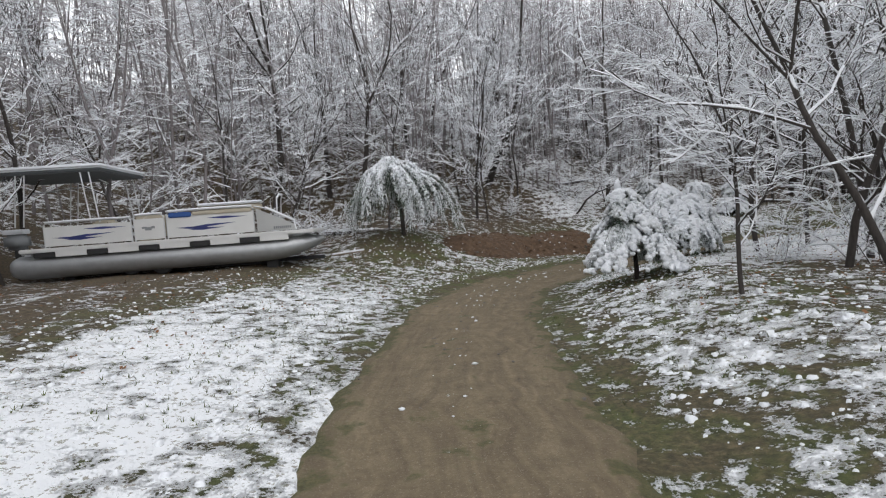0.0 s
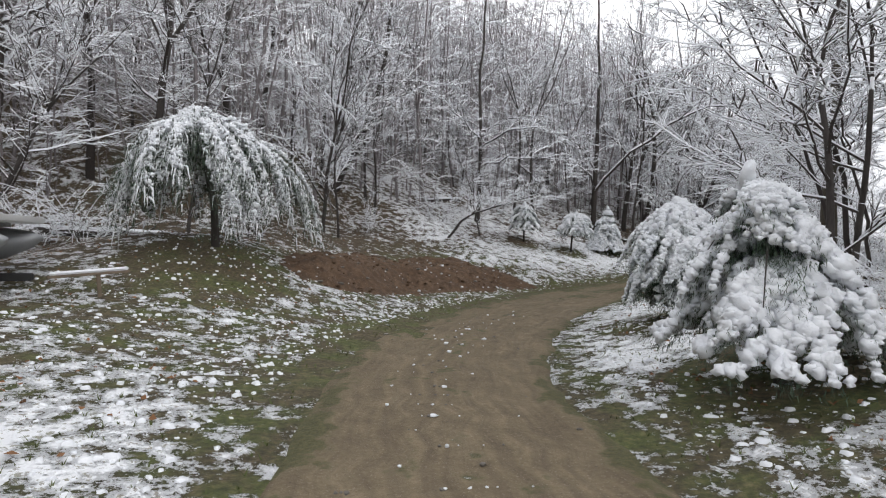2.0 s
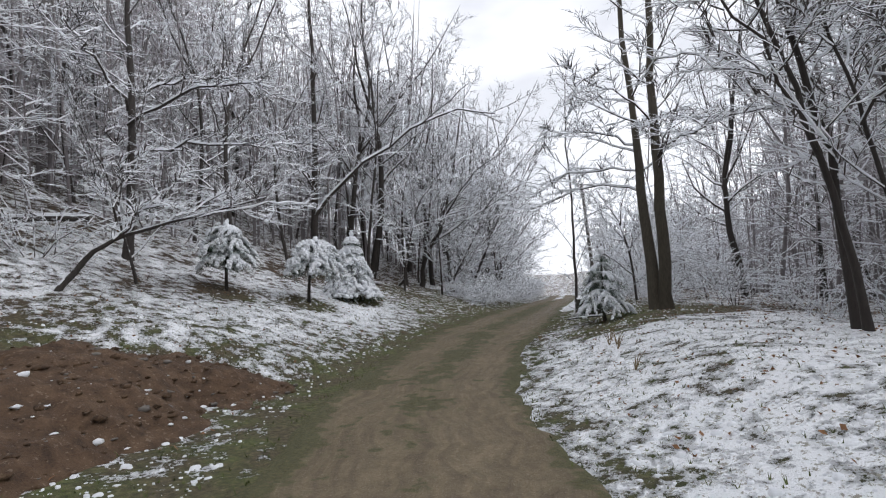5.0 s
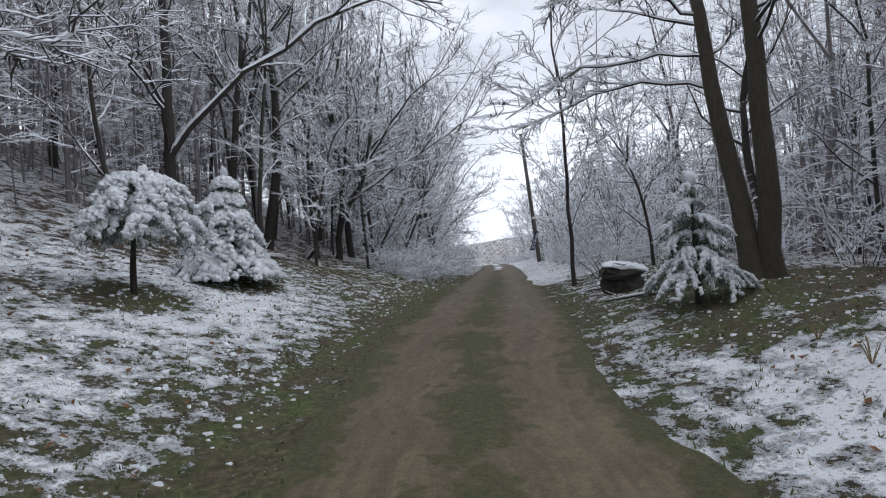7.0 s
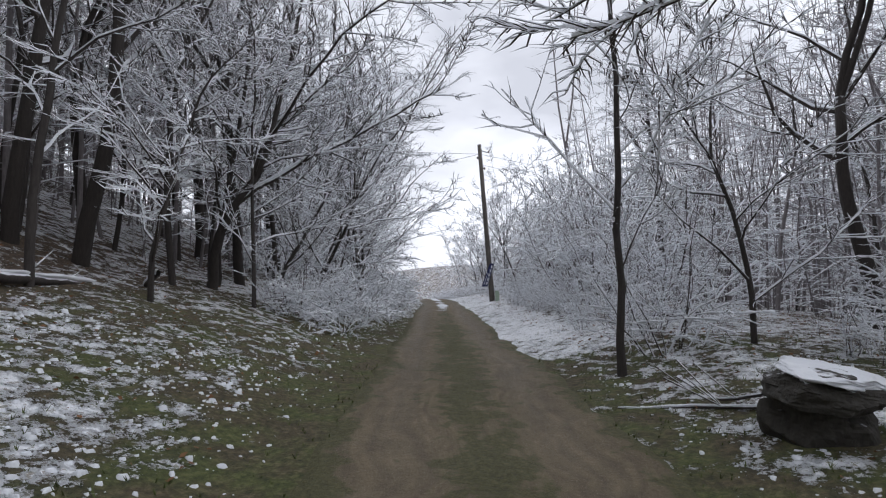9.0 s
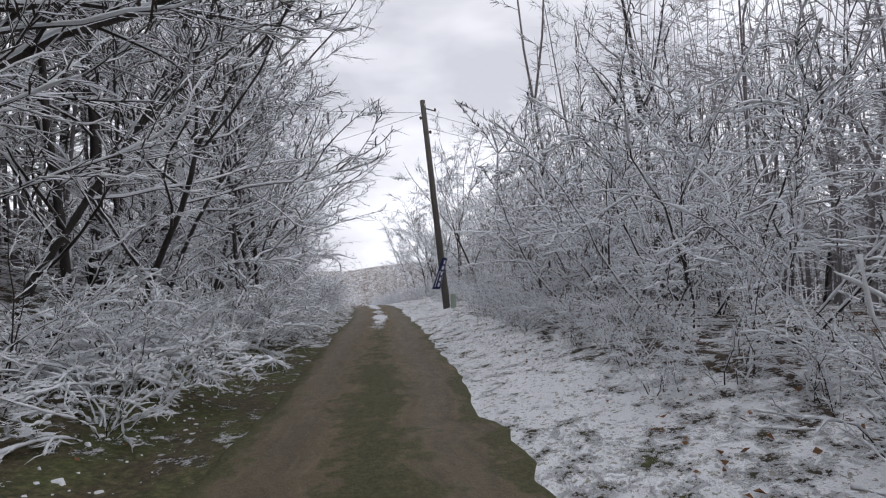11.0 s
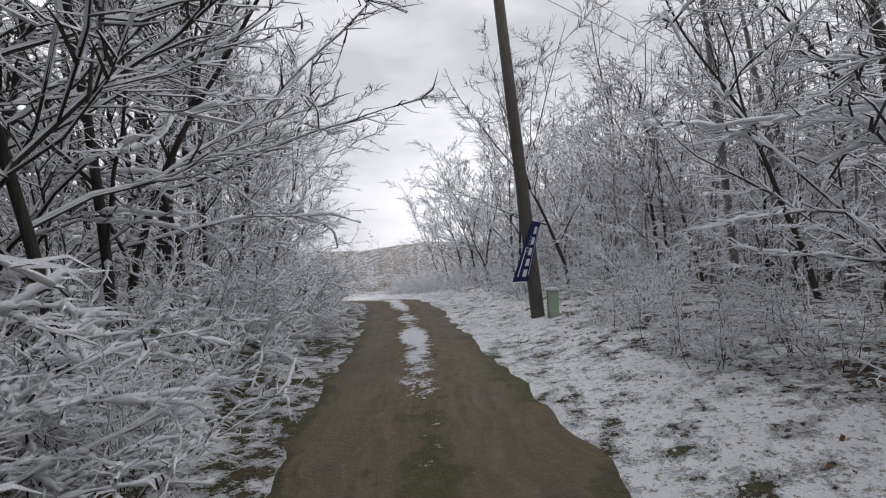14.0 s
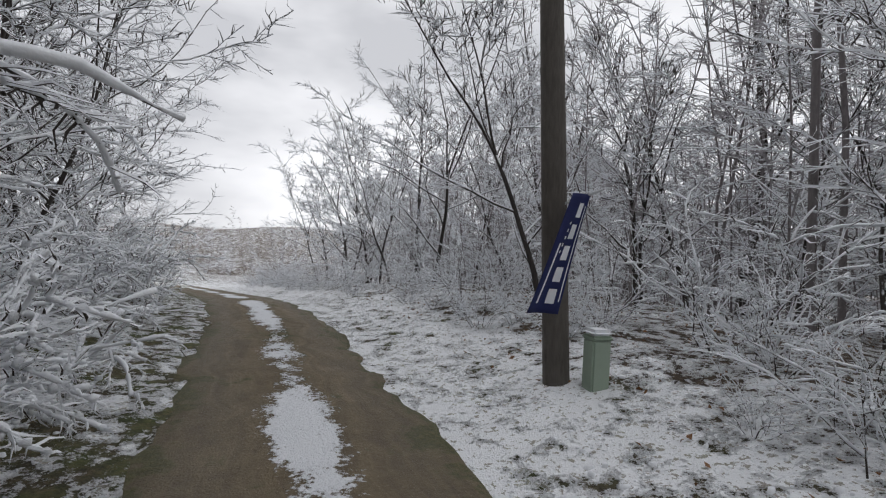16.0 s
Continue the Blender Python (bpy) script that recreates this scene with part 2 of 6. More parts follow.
M_LEAF = plain_material("fallen_leaf", (0.20, 0.10, 0.045), 0.9, 0, 0.5, 3.0, 0)


# ---- building helpers ----
def mesh_object(name, verts, faces, mats, parent=None, label="", smooth=False, index=None):
    me = bpy.data.meshes.new(name)
    me.from_pydata(np.asarray(verts, float).tolist(), [], faces)
    for m in mats if isinstance(mats, (list, tuple)) else [mats]:
        me.materials.append(m)
    if index is not None:
        me.polygons.foreach_set("material_index", np.asarray(index, dtype=np.int32))
    if smooth:
        me.polygons.foreach_set("use_smooth", np.ones(len(me.polygons), dtype=bool))
    me.update()
    ob = new(name, me)
    if parent:
        ob.parent = parent
    return tagged(ob, label)


def part(name, bm, mat, parent=None, label="", smooth=False):
    me = bpy.data.meshes.new(name)
    bm.to_mesh(me)
    bm.free()
    me.materials.append(mat)
    if smooth:
        me.polygons.foreach_set("use_smooth", np.ones(len(me.polygons), dtype=bool))
    ob = new(name, me)
    if parent:
        ob.parent = parent
    return tagged(ob, label)


def empty(name, m, label, category, group=""):
    ob = new(name)
    ob.matrix_basis = m
    return tagged(ob, label, category, group)


def tubes(paths, sides, cap=True):
    """Tapered tubes round polylines: paths of (points, radii). Returns vertices and faces."""
    groups = {}
    for pts, rad in paths:
        groups.setdefault(len(pts), []).append((pts, rad))
    verts, faces, n = [], [], 0
    ang = np.linspace(0, 2 * math.pi, sides, endpoint=False)
    for k, some in groups.items():
        p = np.array([q[0] for q in some], float)
        r = np.array([q[1] for q in some], float)
        d = np.gradient(p, axis=1)
        d /= np.linalg.norm(d, axis=2)[:, :, None] + 1e-9
        ref = np.where(np.abs(d[:, :1, 2:3]) < 0.8, np.array([0.0, 0.0, 1.0]), np.array([1.0, 0.0, 0.0]))
        a = np.cross(d, np.broadcast_to(ref, d.shape))
        a /= np.linalg.norm(a, axis=2)[:, :, None] + 1e-9
        b = np.cross(d, a)
        ring = p[:, :, None] + r[:, :, None, None] * (np.cos(ang)[:, None] * a[:, :, None] + np.sin(ang)[:, None] * b[:, :, None])
        verts.append(ring.reshape(-1, 3))
        m = len(some)
        base = (n + np.arange(m) * k * sides)[:, None, None] + (np.arange(k - 1) * sides)[None, :, None]
        j, j2 = np.arange(sides), (np.arange(sides) + 1) % sides
        quad = np.stack([base + j, base + j2, base + j2 + sides, base + j + sides], -1).reshape(-1, 4)
        faces.extend(quad.tolist())
        if cap and sides > 3:
            ends = (n + np.arange(m) * k * sides + (k - 1) * sides)[:, None] + j
            faces.extend(ends.tolist())
        n += m * k * sides
    return np.concatenate(verts) if verts else np.zeros((0, 3)), faces


def box_bm(size, at=(0, 0, 0), bevel=0.0, turn=None):
    bm = bmesh.new()
    bmesh.ops.create_cube(bm, size=1.0)
    bmesh.ops.scale(bm, vec=size, verts=bm.verts)
    if bevel:
        bmesh.ops.bevel(bm, geom=bm.edges[:], offset=bevel, segments=2, affect="EDGES")
    if turn:
        bmesh.ops.transform(bm, matrix=turn, verts=bm.verts)
    bmesh.ops.translate(bm, vec=at, verts=bm.verts)
    return bm


def lathe_bm(profile, sides=16, axis="z"):
    """A turned body from (radius, height) pairs."""
    bm = bmesh.new()
    rings = []
    for r, h in profile:
        ring = []
        for i in range(sides):
            a = 2 * math.pi * i / sides
            p = (r * math.cos(a), r * math.sin(a), h)
            ring.append(bm.verts.new((p[2], p[0], p[1]) if axis == "x" else (p[0], p[2], p[1]) if axis == "y" else p))
        rings.append(ring)
    for a, b in zip(rings, rings[1:]):
        for i in range(sides):
            bm.faces.new((a[i], a[(i + 1) % sides], b[(i + 1) % sides], b[i]))
    bm.faces.new(rings[0][::-1])
    bm.faces.new(rings[-1])
    bmesh.ops.recalc_face_normals(bm, faces=bm.faces)
    return bm


# ---- the lie of the land ----
LINE = np.array([(-1.82, -36.2), (-1.68, -16.4), (-1.22, -3.24), (-1.25, 2.26), (-0.97, 5.78), (-0.04, 9.54), (1.51, 12.31), (3.45, 14.65), (5.55, 16.65), (7.8, 18.2), (12.5, 20.4), (18.8, 22.5), (26.5, 25.1), (34.3, 27.7), (41.5, 30.2), (48.5, 33.3), (56, 37.4), (66, 43), (85, 53), (130, 74)], float)


def smooth_line(line, step=0.3):
    pts = []
    for i in range(1, len(line) - 2):
        p0, p1, p2, p3 = line[i - 1 : i + 3]
        for u in np.linspace(0, 1, max(2, int(np.linalg.norm(p2 - p1) / step)), endpoint=False):
            pts.append(0.5 * (2 * p1 + (p2 - p0) * u + (2 * p0 - 5 * p1 + 4 * p2 - p3) * u**2 + (3 * p1 - p0 - 3 * p2 + p3) * u**3))
    return np.array(pts)


CENTRE = smooth_line(LINE)
RUN = np.r_[0, np.cumsum(np.linalg.norm(np.diff(CENTRE, axis=0), axis=1))]
U_BEND = float(RUN[np.argmin(np.hypot(CENTRE[:, 0] - 7.8, CENTRE[:, 1] - 18.2))])
U_START = U_BEND - 21.2


def station(a):
    """Stations along the drive: metres, but a little longer than a metre before the bend."""
    v = np.asarray(a, float) - U_START
    return U_START + np.where(v < 21.2, (v + 3.6) / 1.17, v)


def along_across(x, y):
    """Metres along the drive, metres to its left (negative: right), for arrays."""
    x, y = np.atleast_1d(np.asarray(x, float)), np.atleast_1d(np.asarray(y, float))
    best = np.full(x.shape, 1e9)
    s, u = np.zeros(x.shape), np.zeros(x.shape)
    for i in range(0, len(CENTRE) - 1, 4):
        a, b = CENTRE[i], CENTRE[min(i + 4, len(CENTRE) - 1)]
        d = b - a
        k = np.clip(((x - a[0]) * d[0] + (y - a[1]) * d[1]) / (d @ d), 0, 1)
        dx, dy = x - a[0] - k * d[0], y - a[1] - k * d[1]
        dist = np.hypot(dx, dy)
        near = dist < best
        best[near] = dist[near]
        s[near] = (np.sign(d[0] * dy - d[1] * dx) * dist)[near]
        u[near] = (RUN[i] + k * math.sqrt(d @ d))[near]
    return station(u), s


def step_up(v, a, b):
    k = np.clip((v - a) / (b - a), 0, 1)
    return k * k * (3 - 2 * k)


def land(x, y):
    """Height of the ground, for arrays."""
    u, s = along_across(x, y)
    x, y = np.atleast_1d(np.asarray(x, float)), np.atleast_1d(np.asarray(y, float))
    u = u - U_START
    road = 0.14 * step_up(u, 18, 40) - 0.075 * np.clip(u - 62, 0, 60) - 0.22 * step_up(u, 6, 17) * (1 - step_up(u, 21, 31)) * (1 - step_up(np.abs(s), 1.8, 5.0))
    lawn = 1 - step_up(u, 12, 19)
    left = np.clip(s - 1.7, 0, 200)
    foot = 2.0 - 1.8 * step_up(u, 19, 23)
    bank = 0.30 * np.clip(left - foot, 0, 5.6) + 0.44 * np.clip(left - foot - 5.6, 0, 14) + 0.34 * np.clip(left - foot - 19.6, 0, 30)
    gentle = 0.10 * np.clip(left, 0, 6) + 0.40 * np.clip(left - 12.2, 0, 45)
    up = (lawn * gentle + (1 - lawn) * bank) * (1 - 0.85 * step_up(u, 58, 76))
    right = np.clip(-s - 1.6, 0, 200)
    down = 0.19 * np.clip(right, 0, 2.4) - 0.07 * np.clip(right - 5, 0, 50)
    h = road + np.where(s > 0, up, down) + 0.80 * np.exp(-((x + 3.28) ** 2 + (y - 16.75) ** 2) / 9.0)
    far = np.hypot(x - 20, y - 20)
    h = h * (1 - 0.8 * step_up(far, 90, 260)) + 24 * step_up(far, 260, 700) * (0.55 + 0.45 * np.sin(x * 0.011 + 1.2) * np.cos(y * 0.013))
    h = h + 0.03 * np.sin(1.7 * x + 0.6 * y) * np.cos(1.3 * y - 0.4 * x) * step_up(np.abs(s), 1.6, 3)
    return h


def ground_z(x, y):
    return float(land([x], [y])[0])


def axis_lines(lo, hi, fine, far):
    out, v, w = list(np.arange(lo, hi + 1e-6, fine)), hi, fine
    while v < far:
        w *= 1.25
        v += w
        out.append(v)
    v, w, pre = lo, fine, []
    while v > -far:
        w *= 1.25
        v -= w
        pre.append(v)
    return np.array(pre[::-1] + out)


def build_ground():
    xs, ys = axis_lines(-14, 62, 0.3, 1500), axis_lines(-8, 42, 0.3, 1500)
    gx, gy = np.meshgrid(xs, ys, indexing="xy")
    fx, fy = gx.ravel(), gy.ravel()
    z = land(fx, fy)
    u, s = along_across(fx, fy)
    u = u - U_START
    z = z - 0.05 * (1 - step_up(np.abs(s), 1.0, 1.6))
    nx, ny = len(xs), len(ys)
    idx = np.arange(nx * ny).reshape(ny, nx)
    faces = np.stack([idx[:-1, :-1], idx[:-1, 1:], idx[1:, 1:], idx[1:, :-1]], -1).reshape(-1, 4)
    ob = mesh_object("ground", np.stack([fx, fy, z], 1), faces.tolist(), M_GROUND, smooth=True)
    # how much snow lies and how grassy it is
    left = s > 0
    cover = np.full(fx.shape, 0.52)
    cover = np.where(left & (u < 13), 0.69 - 0.08 * step_up(u, 5, 12) + 0 * s, cover)
    cover = np.where(left & (u < 13) & (s > 5.2), 0.41, cover)
    cover = np.where(left & (u >= 6) & (u < 13) & (s < 5.2), 0.62 - 0.14 * step_up(u, 7, 12.5), cover)
    cover = np.where(left & (u >= 11.5) & (u < 24), 0.47, cover)
    cover = np.where(left & (u >= 16) & (u < 30) & (s > 2.5), 0.42 + 0.18 * step_up(u, 19.5, 23), cover)
    cover = np.where(left & (u >= 22) & (u < 36) & (s > 2.2), 0.57, cover)
    cover = np.where(left & (u >= 30), 0.43 + 0.10 * step_up(u, 36, 42), cover)
    cover = np.where(left & (u >= 48), 0.55, cover)
    cover = np.where(~left & (u < 10), 0.55 - 0.10 * step_up(-s, 3.6, 5.2), cover)
    cover = np.where(~left & (u >= 10) & (u < 28), 0.65, cover)
    cover = np.where(~left & (u >= 28) & (u < 36), 0.50, cover)
    cover = np.where(~left & (u >= 36), 0.68 - 0.14 * step_up(-s, 2.4, 3.8), cover)
    cover = np.where((np.abs(s) > 9) & ~(left & (u < 13) & (s < 16)), np.where(left & (u < 22), 0.45, 0.54), cover)
    cover = np.where(np.hypot(fx - 20, fy - 20) > 110, 0.46, cover)
    cover = cover + 0.16 * np.exp(-(((u - 30) / 3.2) ** 2) - (((s - 4.2) / 1.6) ** 2))
    cover = cover - 0.14 * (1 - step_up(np.abs(s), 1.5, 2.4)) * np.where(u < 36, 1, 0.25)
    cover = cover - 0.09 * np.where(left & (u > 21) & (u < 46), 1, 0) * (1 - step_up(s, 2.0, 4.0))
    for cx, cy, r in BARE_SHADED:
        cover = cover - 0.26 * (1 - step_up(np.hypot(fx - cx, fy - cy), r * 0.6, r))
    grassy = 1 - step_up(np.where(left, s, -s), 4.0, 7.5)
    grassy = np.where(left & (u < 24), 1 - 0.85 * step_up(s, 4.5, 8), grassy)
    grassy = np.where(~left & (u > 36), 1 - step_up(-s, 2.4, 3.4), grassy)
    col = ob.data.color_attributes.new("cover", "FLOAT_COLOR", "POINT")
    col.data.foreach_set("color", np.stack([cover, grassy, 0 * s, 0 * s + 1], 1).astype(np.float32).ravel())
    return tagged(ob, kind="structure")


# the dry, sheltered rings under the snow-laden trees and the boat, darkened partly as shade
BARE_SHADED = [(2.74, 7.55, 1.4), (4.72, 11.04, 1.73), (11.9, 25.4, 1.0), (14.6, 26.3, 1.1), (-3.03, 14.77, 1.73), (13.9, 17.4, 1.6), (16.3, 16.8, 2.2), (9.6, 26.1, 0.9), (-6.94, 11.63, 1.73), (-9.68, 10.93, 1.73)]
build_ground()


def build_road():
    along = RUN[(RUN > U_START - 14) & (RUN < U_START + 95)]
    across = np.r_[np.linspace(-2.2, 2.2, 53)]
    cx, cy = np.interp(along, RUN, CENTRE[:, 0]), np.interp(along, RUN, CENTRE[:, 1])
    tx, ty = np.gradient(cx), np.gradient(cy)
    ln = np.hypot(tx, ty)
    nx, ny = -ty / ln, tx / ln
    rows, cover, ways = [], [], []
    for i, a in enumerate(along):
        u = float(station(a)) - U_START
        half = 1.12 + 0.28 * float(step_up(u, 8, 16)) - 0.18 * float(step_up(u, 30, 42)) - 0.24 * float(step_up(u, 46, 54))
        for c in across:
            w = c + 0.16 * noise.noise((a * 0.35, c * 0.2, 3.0)) + 0.20 * noise.noise((a * 1.9, c * 1.2, 7.0))
            x, y = cx[i] + nx[i] * c, cy[i] + ny[i] * c
            rut = -0.035 * math.exp(-(((abs(w) - 0.78) / 0.3) ** 2))
            rim = -0.13 * float(step_up(abs(w), half - 0.15, half + 0.45))
            z = ground_flat(u) + 0.012 + rut + rim + 0.012 * noise.noise((x * 3, y * 3, 0)) + 0.02 * noise.noise((x * 0.9, y * 0.9, 5))
            rows.append((x, y, z))
            ways.append((w, a * 0.01, 0.0, 1.0))
            mid = math.exp(-(((c + 0.12 * noise.noise((a * 0.5, 0.0, 4.0))) / 0.36) ** 2))
            late = float(step_up(u, 44, 52))
            early = 1 - float(step_up(u, 8, 13))
            patch = noise.noise((a * 0.45, 0.0, 9.0))
            snow = 0.22 + mid * (0.16 * early + 0.52 * late * (0.75 + 0.7 * patch)) + 0.05 * patch
            grass = 0.16 + mid * (0.16 + (0.24 + 0.22 * noise.noise((a * 0.8, 2.0, 1.0))) * float(step_up(u, 19, 26))) + 0.55 * float(step_up(abs(w), half - 0.45, half + 0.2)) + 0.22 * float(step_up(u, 10, 15)) * (1 - float(step_up(u, 24, 30))) * (w > 0.6) + 0.20 * float(step_up(u, 16, 22)) * (1 - float(step_up(u, 40, 48))) * (1 - math.exp(-(((abs(w) - 0.78) / 0.24) ** 2)))
            wet = 0.25 + 0.5 * math.exp(-(((abs(w) - 0.78) / 0.35) ** 2)) * float(step_up(u, 20, 40))
            cover.append((snow, grass, wet, 1.0))
    k = len(across)
    faces = [(i * k + j, i * k + j + 1, (i + 1) * k + j + 1, (i + 1) * k + j) for i in range(len(along) - 1) for j in range(k - 1)]
    ob = mesh_object("road", rows, [f[::-1] for f in faces], M_ROAD, smooth=True)
    col = ob.data.color_attributes.new("cover", "FLOAT_COLOR", "POINT")
    col.data.foreach_set("color", np.array(cover, dtype=np.float32).ravel())
    col = ob.data.color_attributes.new("way", "FLOAT_COLOR", "POINT")
    col.data.foreach_set("color", np.array(ways, dtype=np.float32).ravel())
    return tagged(ob, kind="structure")


def ground_flat(u):
    return float(0.14 * step_up(np.array(u), 18, 40) - 0.075 * np.clip(u - 62, 0, 60) - 0.22 * step_up(np.array(u), 6, 17) * (1 - step_up(np.array(u), 21, 31)))


build_road()


# ---- bare trees with snow along every limb ----
class Grower:
    """Grows a bare broadleaf tree: limbs as polylines with radii, by order."""

    def __init__(self, seed):
        self.r = random.Random(seed)
        self.paths = [[], [], [], []]
        self.curl = True

    def limb(self, start, way, length, r0, order, steps, wander, lift, taper=0.78):
        p, d = np.array(start, float), np.array(way, float)
        d /= np.linalg.norm(d)
        pts, rad = [p.copy()], [r0]
        for i in range(steps):
            d = d + np.array([self.r.gauss(0, wander), self.r.gauss(0, wander), self.r.gauss(0, wander * 0.7) + lift])
            d /= np.linalg.norm(d)
            p = p + d * length / steps
            pts.append(p.copy())
            rad.append(r0 * (1 - taper * (i + 1) / steps))
        self.paths[order].append((np.array(pts), np.array(rad)))
        return np.array(pts), np.array(rad)

    def side(self, d, spread, up):
        """A way off to the side of d."""
        a = self.r.uniform(0, 2 * math.pi)
        ref = np.array([math.cos(a), math.sin(a), 0.0])
        ref = ref - d * (ref @ d)
        ref /= np.linalg.norm(ref) + 1e-9
        v = d * math.cos(spread) + ref * math.sin(spread) + np.array([0, 0, up])
        return v / np.linalg.norm(v)

    def tree(self, height, girth, limbs, branches, twigs, first=0.3, lean=(0, 0), spread=0.9, wander=0.06, reach=0.34, twig=0.5):
        """A trunk that forks into two or three leaders, with boughs all the way up."""
        split = self.r.uniform(0.28, 0.52)
        trunk, rad = self.limb((0, 0, -0.25), (lean[0], lean[1], 1), height * split, girth, 0, 7, wander, 0.03, 0.42)
        d = trunk[-1] - trunk[-2]
        d /= np.linalg.norm(d)
        leaders = []
        for k in range(self.r.choice((2, 2, 3))):
            way = self.side(d, self.r.uniform(0.12, 0.2) if k == 0 else self.r.uniform(0.25, 0.55), 0.15)
            leaders.append(self.limb(trunk[-1] - d * 0.1 * k, way, height * (1 - split) * self.r.uniform(0.72, 1.05), rad[-1] * (0.86 - 0.14 * k), 0, 8, wander * 1.6, 0.05))
        for k in range(limbs):
            f = first + (0.97 - first) * (k + self.r.random()) / limbs
            ln = height * reach * (1.25 - 0.75 * f)
            if f < split:
                self.bough(trunk, rad, f / split, ln, spread, branches, twigs, twig)
            else:
                lead = leaders[k % len(leaders)]
                self.bough(*lead, (f - split) / (1 - split), ln * 0.9, spread * 0.9, branches, twigs, twig)
        for lead in leaders:
            self.twig_spray(*lead, 0.5, twigs * 2, twig)
        return self

    def bough(self, pts, rad, f, length, spread, branches, twigs, twig, way=None):
        q, d, r = self.on(pts, rad, f)
        v = self.side(d, spread * self.r.uniform(0.7, 1.25), 0.15) if way is None else np.array(way, float)
        length *= self.r.uniform(0.7, 1.3)
        b, br = self.limb(q, v, length, max(0.012, r * 0.5), 1, 6, 0.17, 0.045)
        for j in range(branches):
            g = 0.2 + 0.78 * (j + self.r.random()) / branches
            q2, d2, r2 = self.on(b, br, g)
            c, cr = self.limb(q2, self.side(d2, self.r.uniform(0.5, 1.1), 0.1), length * self.r.uniform(0.25, 0.5), max(0.008, r2 * 0.6), 2, 4, 0.16, 0.02)
            self.twig_spray(c, cr, 0.15, twigs, twig)
        self.twig_spray(b, br, 0.4, twigs, twig)

    def on(self, pts, rad, f):
        x = f * (len(pts) - 1)
        i = min(int(x), len(pts) - 2)
        k = x - i
        d = pts[i + 1] - pts[i]
        return pts[i] * (1 - k) + pts[i + 1] * k, d / (np.linalg.norm(d) + 1e-9), rad[i] * (1 - k) + rad[i + 1] * k

    def twig_spray(self, pts, rad, start, count, size):
        for j in range(count):
            q, d, r = self.on(pts, rad, start + (1 - start) * self.r.random())
            v = self.side(d, self.r.uniform(0.4, 1.1), 0.02) * np.array([1, 1, 0.75])
            ln = size * self.r.uniform(0.35, 1.3)
            fat = self.r.uniform(0.7, 1.3)
            g = self.r.gauss
            bend = np.array([g(0, 0.22), g(0, 0.22), g(0.05, 0.2)]) * ln
            if not self.curl:
                self.paths[3].append((np.array([q, q + v * ln]), np.array([0.0125, 0.0]) * fat))
                continue
            self.paths[3].append((np.array([q, q + v * ln * 0.5 + bend * 0.45, q + v * ln]), np.array([0.0125, 0.0095, 0.0]) * fat))

    def arm(self, points, r0, branches, twigs, twig):
        """A limb led through given points, with its own branches."""
        pts = np.asarray(points, float)
        x = np.linspace(0, len(pts) - 1, 10)
        pts = np.stack([np.interp(x, range(len(pts)), pts[:, c]) for c in range(3)], 1)
        pts[1:-1] = pts[:-2] * 0.25 + pts[1:-1] * 0.5 + pts[2:] * 0.25
        pts[1:] += np.array([[self.r.gauss(0, 0.05) for c in range(3)] for k in range(9)])
        rad = np.linspace(r0, r0 * 0.25, 10)
        self.paths[1].append((pts, rad))
        ln = float(np.linalg.norm(pts[-1] - pts[0]))
        for j in range(branches):
            q, d, r = self.on(pts, rad, 0.2 + 0.78 * (j + self.r.random()) / branches)
            c, cr = self.limb(q, self.side(d, self.r.uniform(0.5, 1.1), 0.05), ln * self.r.uniform(0.18, 0.36), max(0.008, r * 0.6), 2, 5, 0.16, 0.0)
            self.twig_spray(c, cr, 0.1, twigs, twig)
            self.twig_spray(c, cr, 0.5, twigs, twig * 0.7)
        self.twig_spray(pts, rad, 0.5, twigs * 2, twig)


def lump(centre, size, seed, rings=5, sides=7, rough=0.28):
    """A small uneven rounded mass."""
    verts, faces = [], []
    for i in range(rings + 1):
        th = math.pi * i / rings
        for j in range(sides):
            ph = 2 * math.pi * j / sides + 0.4 * i
            d = np.array([math.sin(th) * math.cos(ph), math.sin(th) * math.sin(ph), math.cos(th)])
            k = 1 + rough * noise.noise((d[0] * 1.6 + seed * 3.1, d[1] * 1.6 + seed * 1.7, d[2] * 1.6)) * 1.6
            verts.append(np.array(centre) + d * k * np.array(size))
    for i in range(rings):
        for j in range(sides):
            a, b = i * sides + j, i * sides + (j + 1) % sides
            faces.append((a, b, b + sides, a + sides))
    return verts, faces


def gather(pieces):
    verts, faces, n = [], [], 0
    for v, f in pieces:
        verts.extend(v)
        faces.extend(tuple(i + n for i in q) for q in f)
        n += len(v)
    return verts, faces


